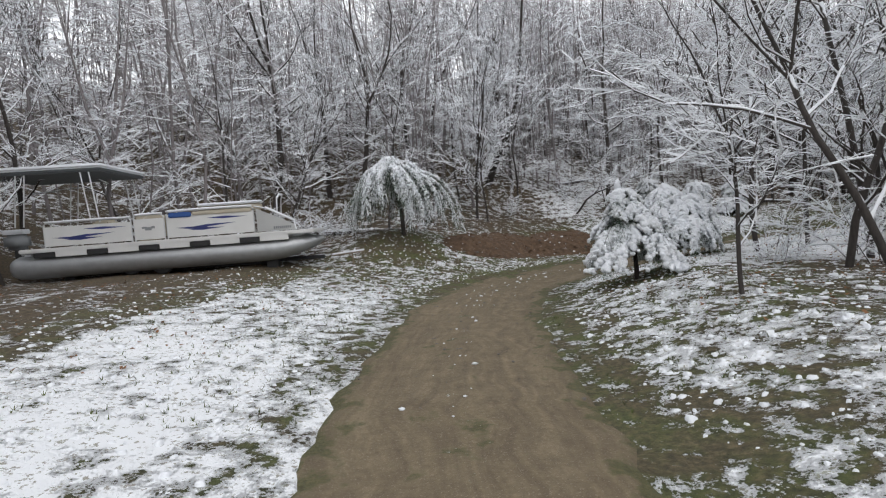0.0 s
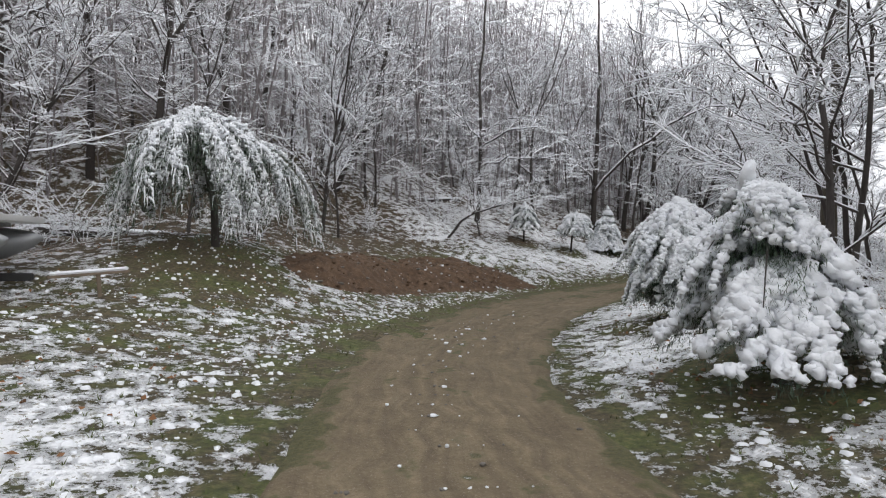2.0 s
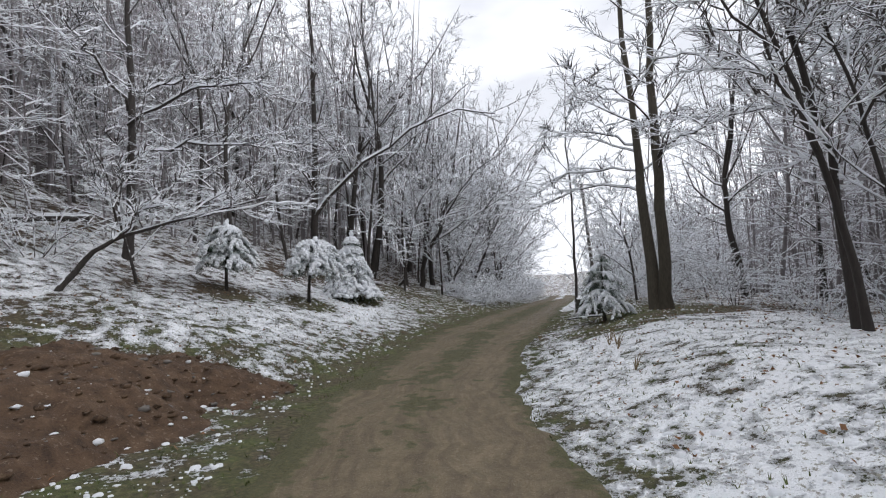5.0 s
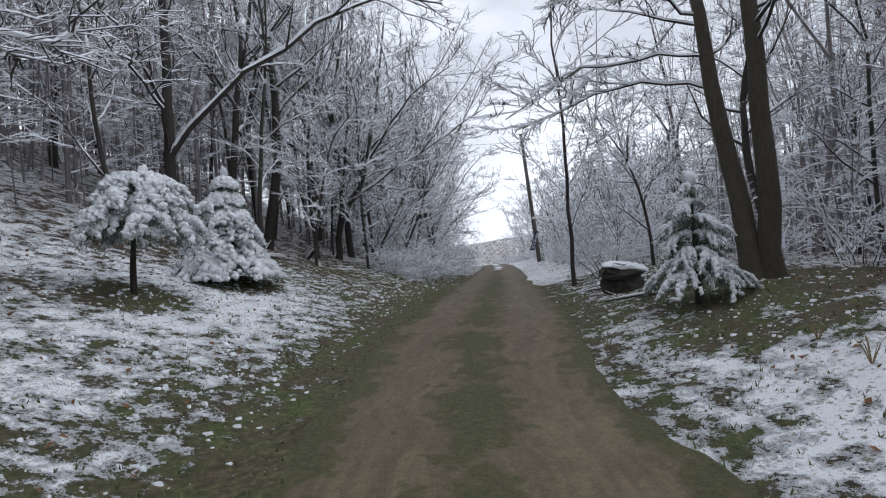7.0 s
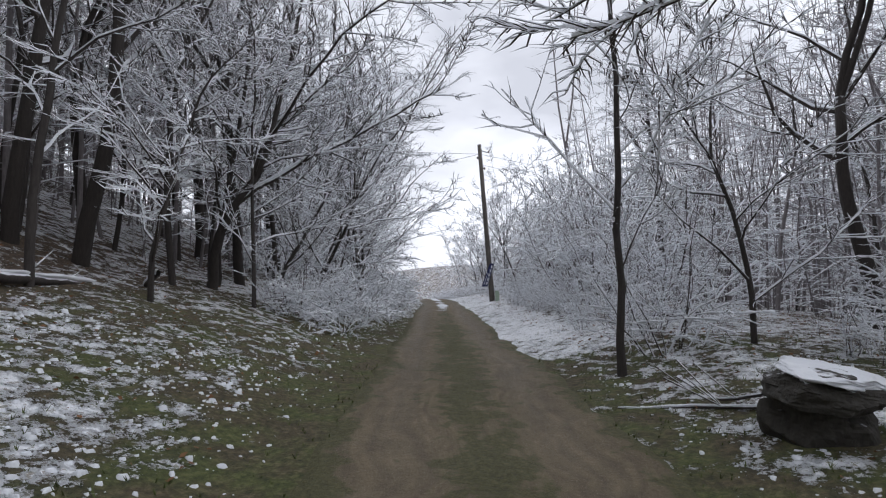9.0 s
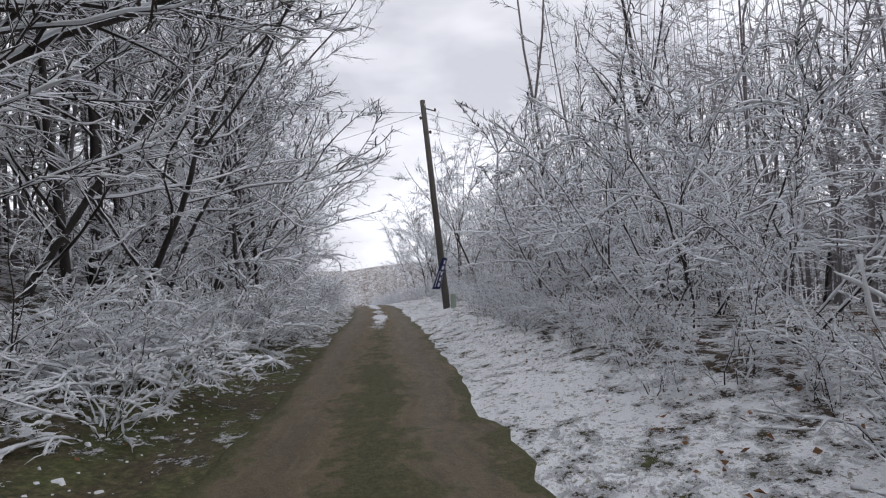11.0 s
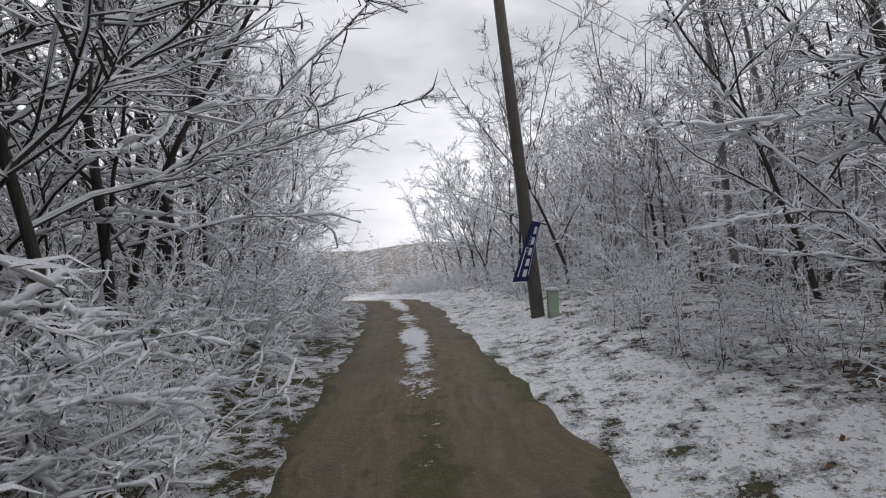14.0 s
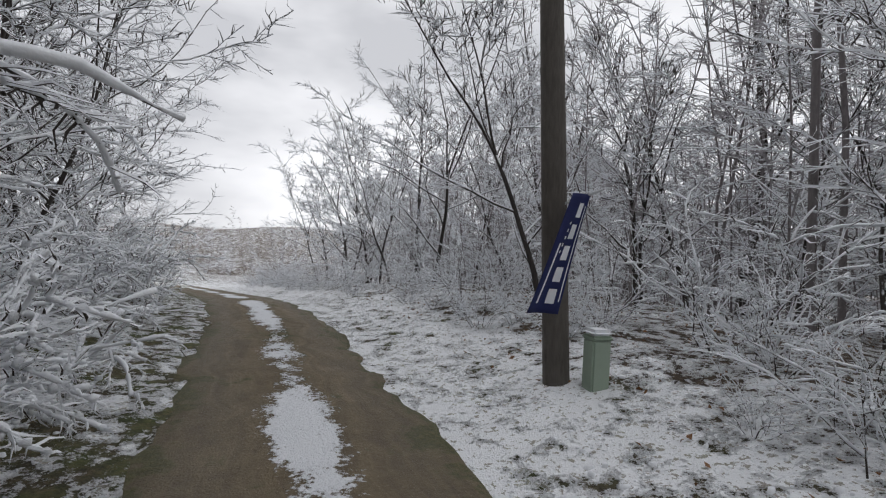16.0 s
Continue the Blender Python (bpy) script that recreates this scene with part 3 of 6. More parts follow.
def spikes(paths):
    """Thin three-sided twigs that end in a point: paths of equal length."""
    p = np.array([q[0] for q in paths], float)
    r = np.array([q[1] for q in paths], float)
    m, k = p.shape[:2]
    d = p[:, -1] - p[:, 0]
    d /= np.linalg.norm(d, axis=1)[:, None] + 1e-9
    ref = np.where(np.abs(d[:, 2:3]) < 0.8, np.array([0.0, 0.0, 1.0]), np.array([1.0, 0.0, 0.0]))
    a = np.cross(d, ref)
    a /= np.linalg.norm(a, axis=1)[:, None] + 1e-9
    c = np.cross(d, a)
    n = 3 * (k - 1) + 1
    verts = np.zeros((m, n, 3))
    for i in range(k - 1):
        for j in range(3):
            t = 2 * math.pi * j / 3 + 0.5
            verts[:, 3 * i + j] = p[:, i] + r[:, i, None] * (math.cos(t) * a + math.sin(t) * c)
    verts[:, -1] = p[:, -1]
    base = (np.arange(m) * n)[:, None]
    faces = []
    for j in range(3):
        e = (j + 1) % 3
        for i in range(k - 2):
            faces += (base + np.array([3 * i + j, 3 * i + e, 3 * i + 3 + e, 3 * i + 3 + j])).tolist()
        faces += (base + np.array([3 * (k - 2) + j, 3 * (k - 2) + e, n - 1])).tolist()
    return verts.reshape(-1, 3), faces


def snow_paths(paths, thick, low=0.0):
    """The snow that lies along limbs: only where they lie flat enough to hold it."""
    out = []
    for pts, rad in paths:
        d = pts[-1] - pts[0]
        steep = abs(d[2]) / (np.linalg.norm(d) + 1e-9)
        if steep > 0.93:
            continue
        t = np.maximum(rad * 0.85, thick * (1.15 - 0.5 * steep))
        if low:
            k, q = np.arange(len(pts)), np.linspace(0, len(pts) - 1, 3 * len(pts))
            pts, rad, t = np.stack([np.interp(q, k, pts[:, c]) for c in range(3)], 1), np.interp(q, k, rad), np.interp(q, k, t)
            t = t * (0.25 + 1.5 * np.random.random(len(t)))
        else:
            t = t * (0.5 + 0.85 * np.random.random(len(t)))
        out.append((pts + np.array([0, 0, 1.0]) * (rad * 0.75 + t * 0.35)[:, None], t))
    return out


def tree_parts(grown, parent, bark, thick=0.013, low=False, clods=90):
    v, f = tubes(grown.paths[0], 8)
    mesh_object("trunk", v, f, bark, parent, smooth=True)
    v1, f1 = tubes(grown.paths[1], 5)
    v2, f2 = tubes(grown.paths[2], 3)
    v3, f3 = spikes([(p, r * thick / 0.0125) for p, r in grown.paths[3]])
    n, k = len(v1), len(v1) + len(v2)
    faces = f1 + [[i + n for i in q] for q in f2] + [[i + k for i in q] for q in f3]
    index = [0] * (len(f1) + len(f2)) + [1] * len(f3)
    mesh_object("crown", np.concatenate([v1, v2, v3]), faces, [M_TWIG, M_SPRAY], parent, "bare branches and snowy twigs", index=index)
    a, fa = tubes(snow_paths(grown.paths[1] + (grown.paths[0] if low else []), thick * (1.9 if low else 1.6), low), 5 if low else 4)
    b, fb = tubes(snow_paths(grown.paths[2], thick * (1.5 if low else 1.2), low), 4 if low else 3)
    n = len(a)
    verts, faces = np.concatenate([a, b]), fa + [[i + n for i in q] for q in fb]
    if low:
        r = grown.r
        clumps = []
        for k in range(clods):
            pts, rad = r.choice(grown.paths[2])
            p, d, q = grown.on(pts, rad, r.random())
            sz = (1.0 + 2.3 * r.random() ** 2) * thick
            clumps.append(lump(p + np.array([0, 0, sz * 0.5]), (sz * (0.8 + 0.8 * abs(d[0])), sz * (0.8 + 0.8 * abs(d[1])), sz * (0.75 + 0.4 * abs(d[2]))), r.random() * 30, 3, 5, 0.6))
        v, f = gather(clumps)
        faces = faces + [[i + len(verts) for i in q] for q in f]
        verts = np.concatenate([verts, np.array(v)])
    tagged(mesh_object("snow_load", verts, faces, M_SNOW, parent, smooth=low), "wet snow lying along the branches", kind="stuff")


TREE_WORDS = {
    "big": "tall bare forest tree with dark bark and snow-lined branches",
    "mid": "slender bare young tree with snow-lined branches",
    "pole": "thin straight bare tree with few low branches",
    "laden": "many-stemmed bare shrub arching under a thick load of snow",
    "brush": "leafless thicket shrub bent under wet snow",
    "heaped": "low tangled shrub heaped with billowing wet snow",
}


def tree_kind(kind, seed):
    g = Grower(seed)
    r = g.r
    g.curl = kind not in ("big", "pole")
    if kind == "big":
        g.tree(r.uniform(15, 18), r.uniform(0.15, 0.20), 16, 7, 10, 0.25, (r.uniform(-0.06, 0.06), r.uniform(-0.06, 0.06)), 0.95, 0.06, 0.28, 0.7)
        bark = M_BARK_DARK
    elif kind == "mid":
        g.tree(r.uniform(9, 12), r.uniform(0.055, 0.085), 17, 6, 8, 0.10, (r.uniform(-0.16, 0.16), r.uniform(-0.16, 0.16)), 1.05, 0.075, 0.30, 0.55)
        bark = M_BARK
    elif kind == "pole":
        g.tree(r.uniform(12, 15), r.uniform(0.06, 0.10), 16, 5, 9, 0.14, (r.uniform(-0.1, 0.1), r.uniform(-0.1, 0.1)), 0.9, 0.06, 0.19, 0.55)
        bark = M_BARK
    elif kind == "laden":
        for k in range(7):
            a = 2 * math.pi * (k + r.random()) / 7
            st, rad = g.limb((0.25 * math.cos(a), 0.25 * math.sin(a), -0.1), (math.cos(a) * 0.38, math.sin(a) * 0.38, 1), r.uniform(3.2, 5.2), r.uniform(0.014, 0.027), 1, 9, 0.2, -0.075)
            for j in range(9):
                q, d, rr = g.on(st, rad, 0.18 + 0.8 * r.random())
                c, cr = g.limb(q, g.side(d, r.uniform(0.6, 1.2), -0.05), r.uniform(0.6, 1.5), 0.010, 2, 5, 0.2, -0.04)
                g.twig_spray(c, cr, 0.1, 17, 0.34)
        g.paths[0] = g.paths[1][:1]
        g.paths[1] = g.paths[1][1:]
        bark = M_TWIG
    elif kind == "heaped":
        for k in range(15):
            a = r.uniform(0, 2 * math.pi)
            st, rad = g.limb((0.4 * math.cos(a) * r.random(), 0.4 * math.sin(a) * r.random(), -0.1), (math.cos(a) * 0.7, math.sin(a) * 0.7, 1), r.uniform(0.9, 2.1), r.uniform(0.007, 0.013), 1, 7, 0.2, -0.12)
            for j in range(7):
                q, d, rr = g.on(st, rad, 0.2 + 0.78 * r.random())
                c, cr = g.limb(q, g.side(d, r.uniform(0.5, 1.2), -0.05), r.uniform(0.25, 0.6), 0.006, 2, 4, 0.25, -0.06)
                g.twig_spray(c, cr, 0.1, 12, 0.2)
        g.paths[0] = g.paths[1][:2]
        g.paths[1] = g.paths[1][2:]
        bark = M_TWIG
    else:
        for k in range(13):
            a = r.uniform(0, 2 * math.pi)
            st, rad = g.limb((0.5 * math.cos(a) * r.random(), 0.5 * math.sin(a) * r.random(), -0.1), (math.cos(a) * 0.5, math.sin(a) * 0.5, 1), r.uniform(0.9, 2.6), r.uniform(0.006, 0.014), 1, 6, 0.22, -0.05)
            for j in range(6):
                q, d, rr = g.on(st, rad, 0.12 + 0.85 * r.random())
                c, cr = g.limb(q, g.side(d, r.uniform(0.5, 1.2), 0.0), r.uniform(0.3, 0.8), 0.006, 2, 3, 0.25, -0.04)
                g.twig_spray(c, cr, 0.1, 9, 0.24)
        g.paths[0] = g.paths[1][:2]
        g.paths[1] = g.paths[1][2:]
        bark = M_TWIG
    words = TREE_WORDS[kind]
    low = kind in ("brush", "laden", "heaped")
    top = empty("shrub" if low else "tree", Matrix(), words, "shrub" if low else "tree", "brush of the wood" if low else "trees of the wood")
    tree_parts(g, top, bark, {"brush": 0.0075, "laden": 0.0105, "heaped": 0.0092}.get(kind, 0.0145), low, {"heaped": 1000, "laden": 420}.get(kind, 90))
    return top


def clear_of_path(x, y):
    u, s = along_across([x], [y])
    return abs(float(s[0])), float(u[0] - U_START), float(s[0])


class Planter:
    def __init__(self):
        self.spots = []
        self.models = {k: [tree_kind(k, 100 * i + n) for n in range(c)] for i, (k, c) in enumerate((("big", 3), ("mid", 4), ("pole", 3), ("brush", 4), ("laden", 3), ("heaped", 3)))}
        self.used = set()
        self.r = random.Random(77)

    def put(self, kind, x, y, size=1.0, turn=None, which=None, tilt=(0.0, 0.0), label=""):
        models = self.models[kind]
        src = models[which if which is not None else self.r.randrange(len(models))]
        turn = self.r.uniform(0, 360) if turn is None else turn
        m = pose(x, y, ground_z(x, y), tilt[0], tilt[1], 0) @ pose(0, 0, 0, 0, 0, turn) @ Matrix.Diagonal((size, size, size, 1))
        if src.name not in self.used:
            self.used.add(src.name)
            src.matrix_basis = m
            ob = src
        else:
            ob = copy_thing(src, Matrix())
            ob.matrix_basis = m
        self.spots.append((x, y))
        if label:
            tagged(ob, label)
        return ob

    def free(self, x, y, gap):
        return all((x - a) ** 2 + (y - b) ** 2 > gap * gap for a, b in self.spots)


KEEP_OFF = [(2.74, 7.6, 2.16), (4.72, 11.04, 2.59), (11.9, 25.4, 1.8), (14.6, 26.4, 1.8), (-3.04, 15.21, 3.46), (14.0, 17.4, 2.2), (17.5, 19.3, 1.8), (-8.59, 11.5, 4.54), (-4.76, 12.65, 2.7), (39.2, 26.6, 1.8)]
plant = Planter()

# the trees that stand out along the drive
plant.put("mid", 6.01, 9.3, 0.94, 40, 0)
plant.put("mid", 2.63, 3.86, 0.55, 10, 1, (0, -8))
plant.put("mid", 4.07, 3.0, 0.83, 80, 3, (4, -6))
plant.put("mid", 5.35, 5.66, 0.88, 150, 2, (0, -5))
plant.put("pole", 6.98, 7.22, 0.94, 20, 1, (0, -4))
plant.put("mid", 7.81, 10.32, 0.99, 260, 1, (-4, -8))
plant.put("mid", 0.24, 23.84, 1.04, 70, 2, (0, 8))
plant.put("mid", 0.69, 23.4, 0.83, 200, 1, (0, 3))
plant.put("mid", 21.5, 18.9, 0.7, 50, 0)
plant.put("big", 20.8, 31.3, 0.9, 33, 2)
plant.put("mid", 24.2, 30.9, 0.8, 10, 1, (8, 4))
plant.put("mid", 30.2, 29.5, 0.95, 0, 3)
plant.put("mid", 32.0, 30.1, 1.0, 90, 1)
plant.put("pole", 33.3, 31.1, 0.9, 20, 1)
plant.put("mid", 46.2, 23.2, 0.95, 0, 0)
plant.put("big", 49.3, 19.0, 0.85, 60, 1)
plant.put("mid", 7.46, 26.14, 0.55, 60, 3)


for k, (u, off, tilt) in enumerate(((36, 5.4, 7), (38.5, 4.4, 8), (41, 4.8, 10), (43, 4.2, 9), (45.5, 4.6, 12), (48, 4.4, 9), (51, 4.2, 10), (54, 4.5, 8), (58, 4.6, 8), (60.5, 4.2, 8), (62.5, 4.6, 10), (64.5, 4.1, 8), (67, 4.4, 9), (69.5, 4.2, 7), (72, 4.6, 8), (75, 4.3, 8))):
    i = int(np.searchsorted(RUN, u + U_START))
    t = CENTRE[i + 1] - CENTRE[i - 1]
    t /= np.linalg.norm(t)
    x, y = CENTRE[i] + np.array([-t[1], t[0]]) * off
    plant.put("mid", x, y, 0.8 + 0.05 * (k % 4), 70 * k, k % 4, (tilt * t[0], -tilt * -t[1]))


for k in range(34):
    u, off = 37 + k * 0.85, plant.r.uniform(5.2, 9.5)
    i = int(np.searchsorted(RUN, u + U_START))
    t = CENTRE[i + 1] - CENTRE[i - 1]
    t /= np.linalg.norm(t)
    x, y = CENTRE[i] + np.array([-t[1], t[0]]) * off
    plant.put("pole" if k % 3 else "big", x, y, plant.r.uniform(0.75, 1.05))


def special_tree(x, y, stems, arms, bark, label, seed, limbs=12, first=0.3, twigs=8, spread=1.15, reach=1.0):
    """A tree whose stems and chief limbs are set one by one. Points are metres from its foot."""
    g = Grower(seed)
    r = g.r
    top = empty("tree", pose(x, y, ground_z(x, y)), label, "tree", "trees of the wood")
    leaning = []
    for pts, r0, r1 in stems:
        pts = np.asarray(pts, float)
        k = np.linspace(0, len(pts) - 1, 14)
        pts = np.stack([np.interp(k, range(len(pts)), pts[:, c]) for c in range(3)], 1)
        pts[1:, :2] += np.array([[r.gauss(0, 0.025), r.gauss(0, 0.025)] for i in range(13)])
        rad = np.linspace(r0, r1, 14)
        rad[0] *= 1.35
        leaning.append((pts, rad * 0.75))
        v, f = tubes([(pts, rad)], 12)
        mesh_object("trunk", v, f, bark, top, smooth=True)
        for j in range(limbs):
            f_ = first + (0.97 - first) * (j + r.random()) / limbs
            g.bough(pts, rad * 0.6, f_, reach * r.uniform(1.6, 3.4) * (1.3 - 0.6 * f_), spread, 6, twigs, 0.5)
    for pts, r0, n in arms:
        g.arm(pts, r0, n, twigs + 2, 0.55)
    v1, f1 = tubes(g.paths[1], 6)
    v2, f2 = tubes(g.paths[2], 3)
    v3, f3 = spikes(g.paths[3])
    n, k = len(v1), len(v1) + len(v2)
    faces = f1 + [[i + n for i in q] for q in f2] + [[i + k for i in q] for q in f3]
    mesh_object("crown", np.concatenate([v1, v2, v3]), faces, [M_TWIG, M_SPRAY], top, "bare branches and snowy twigs", index=[0] * (len(f1) + len(f2)) + [1] * len(f3))
    a, fa = tubes(snow_paths(g.paths[1], 0.024) + snow_paths(leaning, 0.02), 5)
    c, fc = tubes(snow_paths(g.paths[2], 0.017), 3)
    n = len(a)
    tagged(mesh_object("snow_load", np.concatenate([a, c]), fa + [[i + n for i in q] for q in fc], M_SNOW, top), "wet snow lying along the branches", kind="stuff")
    plant.spots.append((x, y))
    return top


# the forked tree behind the boulder
special_tree(16.7, 16.95, [([(0, 0.1, -0.3), (0.6, 0.42, 3), (1.2, 0.8, 6), (2.2, 1.5, 14)], 0.18, 0.05), ([(0.05, -0.12, -0.3), (0.06, -0.1, 3), (0.15, -0.05, 7), (0.5, -0.3, 15)], 0.185, 0.05)],
             [([(0.7, 0.45, 3.3), (0.9, 1.7, 3.75), (0.8, 3.0, 3.6), (0.9, 4.2, 3.2)], 0.035, 11), ([(0.8, 0.55, 4.0), (0.9, 1.8, 4.3), (1.1, 3.2, 4.2), (1.5, 4.6, 3.7)], 0.032, 11), ([(0.95, 0.6, 4.8), (0.2, 1.8, 5.3), (-0.6, 3.0, 5.2)], 0.03, 10), ([(0.1, -0.1, 3.8), (-0.7, -0.5, 4.5), (-1.6, -0.9, 4.7), (-2.6, -1.2, 4.4)], 0.03, 10), ([(0.1, -0.1, 5.0), (-0.8, 0.5, 5.8), (-1.8, 1.0, 6.0), (-2.8, 1.2, 5.7)], 0.03, 10), ([(0.1, -0.1, 4.4), (0.4, -1.5, 5.0), (0.3, -3.0, 5.0)], 0.05, 8)],
             M_BARK_OLIVE, "stout forked tree with dark mossy bark behind the boulder", 301, 10, 0.4)
# the slim dark tree whose long limb reaches up over the bank
special_tree(16.9, 31.0, [([(0, 0, -0.3), (0.05, -0.1, 4), (0.2, 0.1, 9), (0.0, 0.3, 16)], 0.17, 0.04)],
             [([(0, -0.1, 2.2), (0.3, -0.9, 3.3), (0.9, -2.2, 4.3), (1.6, -3.5, 5.3), (2.4, -4.9, 6.4), (3.2, -6.3, 6.4), (3.7, -7.0, 6.1)], 0.095, 10), ([(0, 0, 2.4), (-1.4, -1.8, 3.0), (-3.0, -3.0, 3.2), (-4.4, -4.2, 3.0)], 0.05, 11), ([(0, 0, 3.6), (-1.8, -1.2, 4.6), (-3.8, -2.6, 4.8)], 0.05, 10)],
             M_BARK_DARK, "tall dark-barked tree with one long rising limb", 302, 12, 0.35)
# the bent tree whose limbs arch over the drive
special_tree(23.4, 30.3, [([(0, 0, -0.3), (-0.05, -0.3, 1.4), (0.4, -1.2, 3.0), (0.8, -1.6, 5.5), (1.0, -2.2, 9)], 0.13, 0.03), ([(0.5, 0.3, -0.3), (0.7, 0.2, 2.0), (0.9, -0.2, 5.0), (0.8, -0.6, 9)], 0.09, 0.02)],
             [([(0.1, -0.6, 2.0), (0.7, -1.5, 3.0), (1.7, -3.3, 4.0), (2.3, -4.6, 4.9), (2.5, -5.3, 5.3)], 0.065, 12), ([(0.3, -1.0, 2.8), (-0.6, -2.6, 4.2), (-1.4, -4.4, 5.2), (-1.8, -6.0, 5.6)], 0.05, 11), ([(0.7, -1.4, 4.2), (1.2, -2.6, 5.4), (1.6, -3.6, 6.2)], 0.045, 9), ([(0.0, -0.3, 1.6), (-1.4, -1.4, 2.4), (-3.0, -2.4, 2.7)], 0.035, 9), ([(0.6, -1.3, 3.6), (2.6, -2.4, 4.4), (4.6, -3.6, 4.8)], 0.045, 10)],
             M_BARK_DARK, "bent dark tree with snowy limbs arching over the drive", 303, 9, 0.45)
# the tree on the bank with long level limbs
special_tree(8.2, 28.3, [([(0, 0, -0.3), (0.1, -0.1, 3), (0.0, 0.1, 7), (0.3, 0.0, 13)], 0.13, 0.03)],
             [([(0, 0, 2.7), (1.0, -1.2, 3.1), (2.0, -2.3, 3.1), (3.0, -3.2, 2.8)], 0.05, 10), ([(0, 0, 3.6), (0.4, -1.6, 4.1), (0.8, -3.2, 4.2), (1.2, -4.6, 3.9)], 0.05, 10), ([(0, 0, 4.5), (1.4, -1.0, 5.1), (3.0, -1.8, 5.2)], 0.045, 9), ([(0, 0, 4.0), (-1.2, -1.2, 4.6), (-2.4, -2.6, 4.7)], 0.045, 9)],
             M_BARK, "grey tree on the bank with long level snowy limbs", 304, 10, 0.4)

# slim stems leaning over the verge past the snowy conifer
special_tree(11.51, 12.9, [([(0, 0, -0.2), (-0.3, 0.3, 2.2), (-0.9, 0.9, 4.4), (-1.9, 1.7, 7.5)], 0.065, 0.015), ([(0.5, 0.1, -0.2), (0.3, 0.3, 3), (-0.3, 0.9, 6), (-0.9, 1.4, 9.5)], 0.075, 0.015), ([(0.1, -0.5, -0.2), (0.2, -0.4, 1.8), (-0.2, 0.0, 3.6), (-0.6, 0.6, 6.0)], 0.05, 0.012)],
             [([(-0.4, 0.4, 2.6), (-1.6, 1.0, 4.0), (-3.0, 1.6, 4.9), (-4.4, 2.0, 5.2)], 0.03, 11), ([(-0.2, 0.6, 4.6), (-1.4, 0.6, 5.8), (-3.0, 0.4, 6.6), (-4.6, 0.2, 6.7)], 0.03, 11), ([(0.0, 0.5, 3.6), (0.6, 1.9, 4.8), (1.2, 3.2, 5.4)], 0.028, 9), ([(-0.1, -0.1, 3.0), (-1.4, -0.8, 3.9), (-2.8, -1.4, 4.2)], 0.026, 9)],
             M_BARK_DARK, "clump of slim dark stems leaning towards the drive", 307, 9, 0.3, 7, 0.9, 0.75)
special_tree(13.51, 11.5, [([(0, 0, -0.2), (0.1, 0.1, 3), (-0.3, 0.5, 7), (-0.4, 0.6, 12)], 0.09, 0.02), ([(0.4, 0.5, -0.2), (0.9, 0.6, 3), (1.3, 0.9, 8)], 0.05, 0.012)],
             [([(0.0, 0.2, 3.6), (-1.6, 0.9, 5.0), (-3.4, 1.4, 5.8)], 0.03, 10), ([(-0.1, 0.3, 5.0), (-1.2, 1.8, 6.3), (-2.2, 3.4, 7.0)], 0.03, 10)],
             M_BARK, "slim grey tree among the brush with snowy limbs", 308, 12, 0.25, 7, 1.0, 0.8)
# the small tree that leans out over the soil mound
special_tree(5.45, 25.05, [([(0, 0, -0.2), (0.55, -0.2, 0.65), (0.95, -0.4, 1.0), (2.0, -1.0, 1.4), (3.4, -1.8, 1.9)], 0.065, 0.015)],
             [([(0.9, -0.4, 0.95), (1.5, -0.7, 1.7), (2.2, -1.0, 2.5)], 0.035, 8), ([(0.9, -0.35, 0.95), (1.1, -0.1, 1.9), (1.3, 0.1, 2.9)], 0.03, 7), ([(2.0, -1.0, 1.4), (3.2, -1.8, 1.7), (4.2, -2.4, 1.8)], 0.022, 7), ([(1.6, -0.8, 1.2), (2.6, -0.9, 1.9), (3.6, -1.2, 2.6)], 0.025, 7)],
             M_BARK_DARK, "small leaning tree on the bank with snow along its limbs", 306, 5, 0.45, 7, 0.9, 0.4)
# the dark tree that leans far over on the bank, with a bare stem beside it
special_tree(1.2, 29.3, [([(0, 0, -0.3), (0.5, -0.3, 1.2), (1.35, -0.75, 2.9), (1.9, -1.05, 4.6), (2.3, -1.2, 8), (2.6, -1.5, 13)], 0.21, 0.05), ([(-0.5, 0.2, -0.3), (-0.45, 0.2, 3), (-0.2, 0.0, 7), (0.1, 0.1, 12)], 0.09, 0.02)],
             [([(0.3, -0.3, 0.9), (1.3, -0.9, 2.1), (2.1, -1.4, 2.7)], 0.035, 6), ([(1.5, -0.8, 3.2), (2.6, -1.6, 4.2), (3.9, -2.3, 4.8)], 0.05, 9), ([(1.3, -0.7, 2.9), (0.2, -1.0, 4.2), (-1.0, -1.3, 5.0)], 0.045, 9)],
             M_BARK_DARK, "stout dark tree leaning far over on the wooded bank", 309, 12, 0.4)
# the slim straight young tree past the boulder
special_tree(20.4, 20.75, [([(0, 0, -0.3), (0.03, 0.02, 3), (0.0, 0.1, 6), (0.1, 0.1, 9)], 0.058, 0.012)], [], M_BARK, "slim upright young tree with rising snow-dusted limbs", 305, 16, 0.16, 4, 0.75, 0.75)

# heavily laden brush across from the bank, and by the pole
for x, y, size in ((28.6, 20.6, 1.0), (30.2, 21.3, 1.15), (31.8, 21.9, 1.05), (33.6, 22.3, 1.15), (30.9, 19.6, 1.2), (33.0, 20.4, 1.2), (27.0, 19.6, 0.95)):
    plant.put("laden", x, y, size)


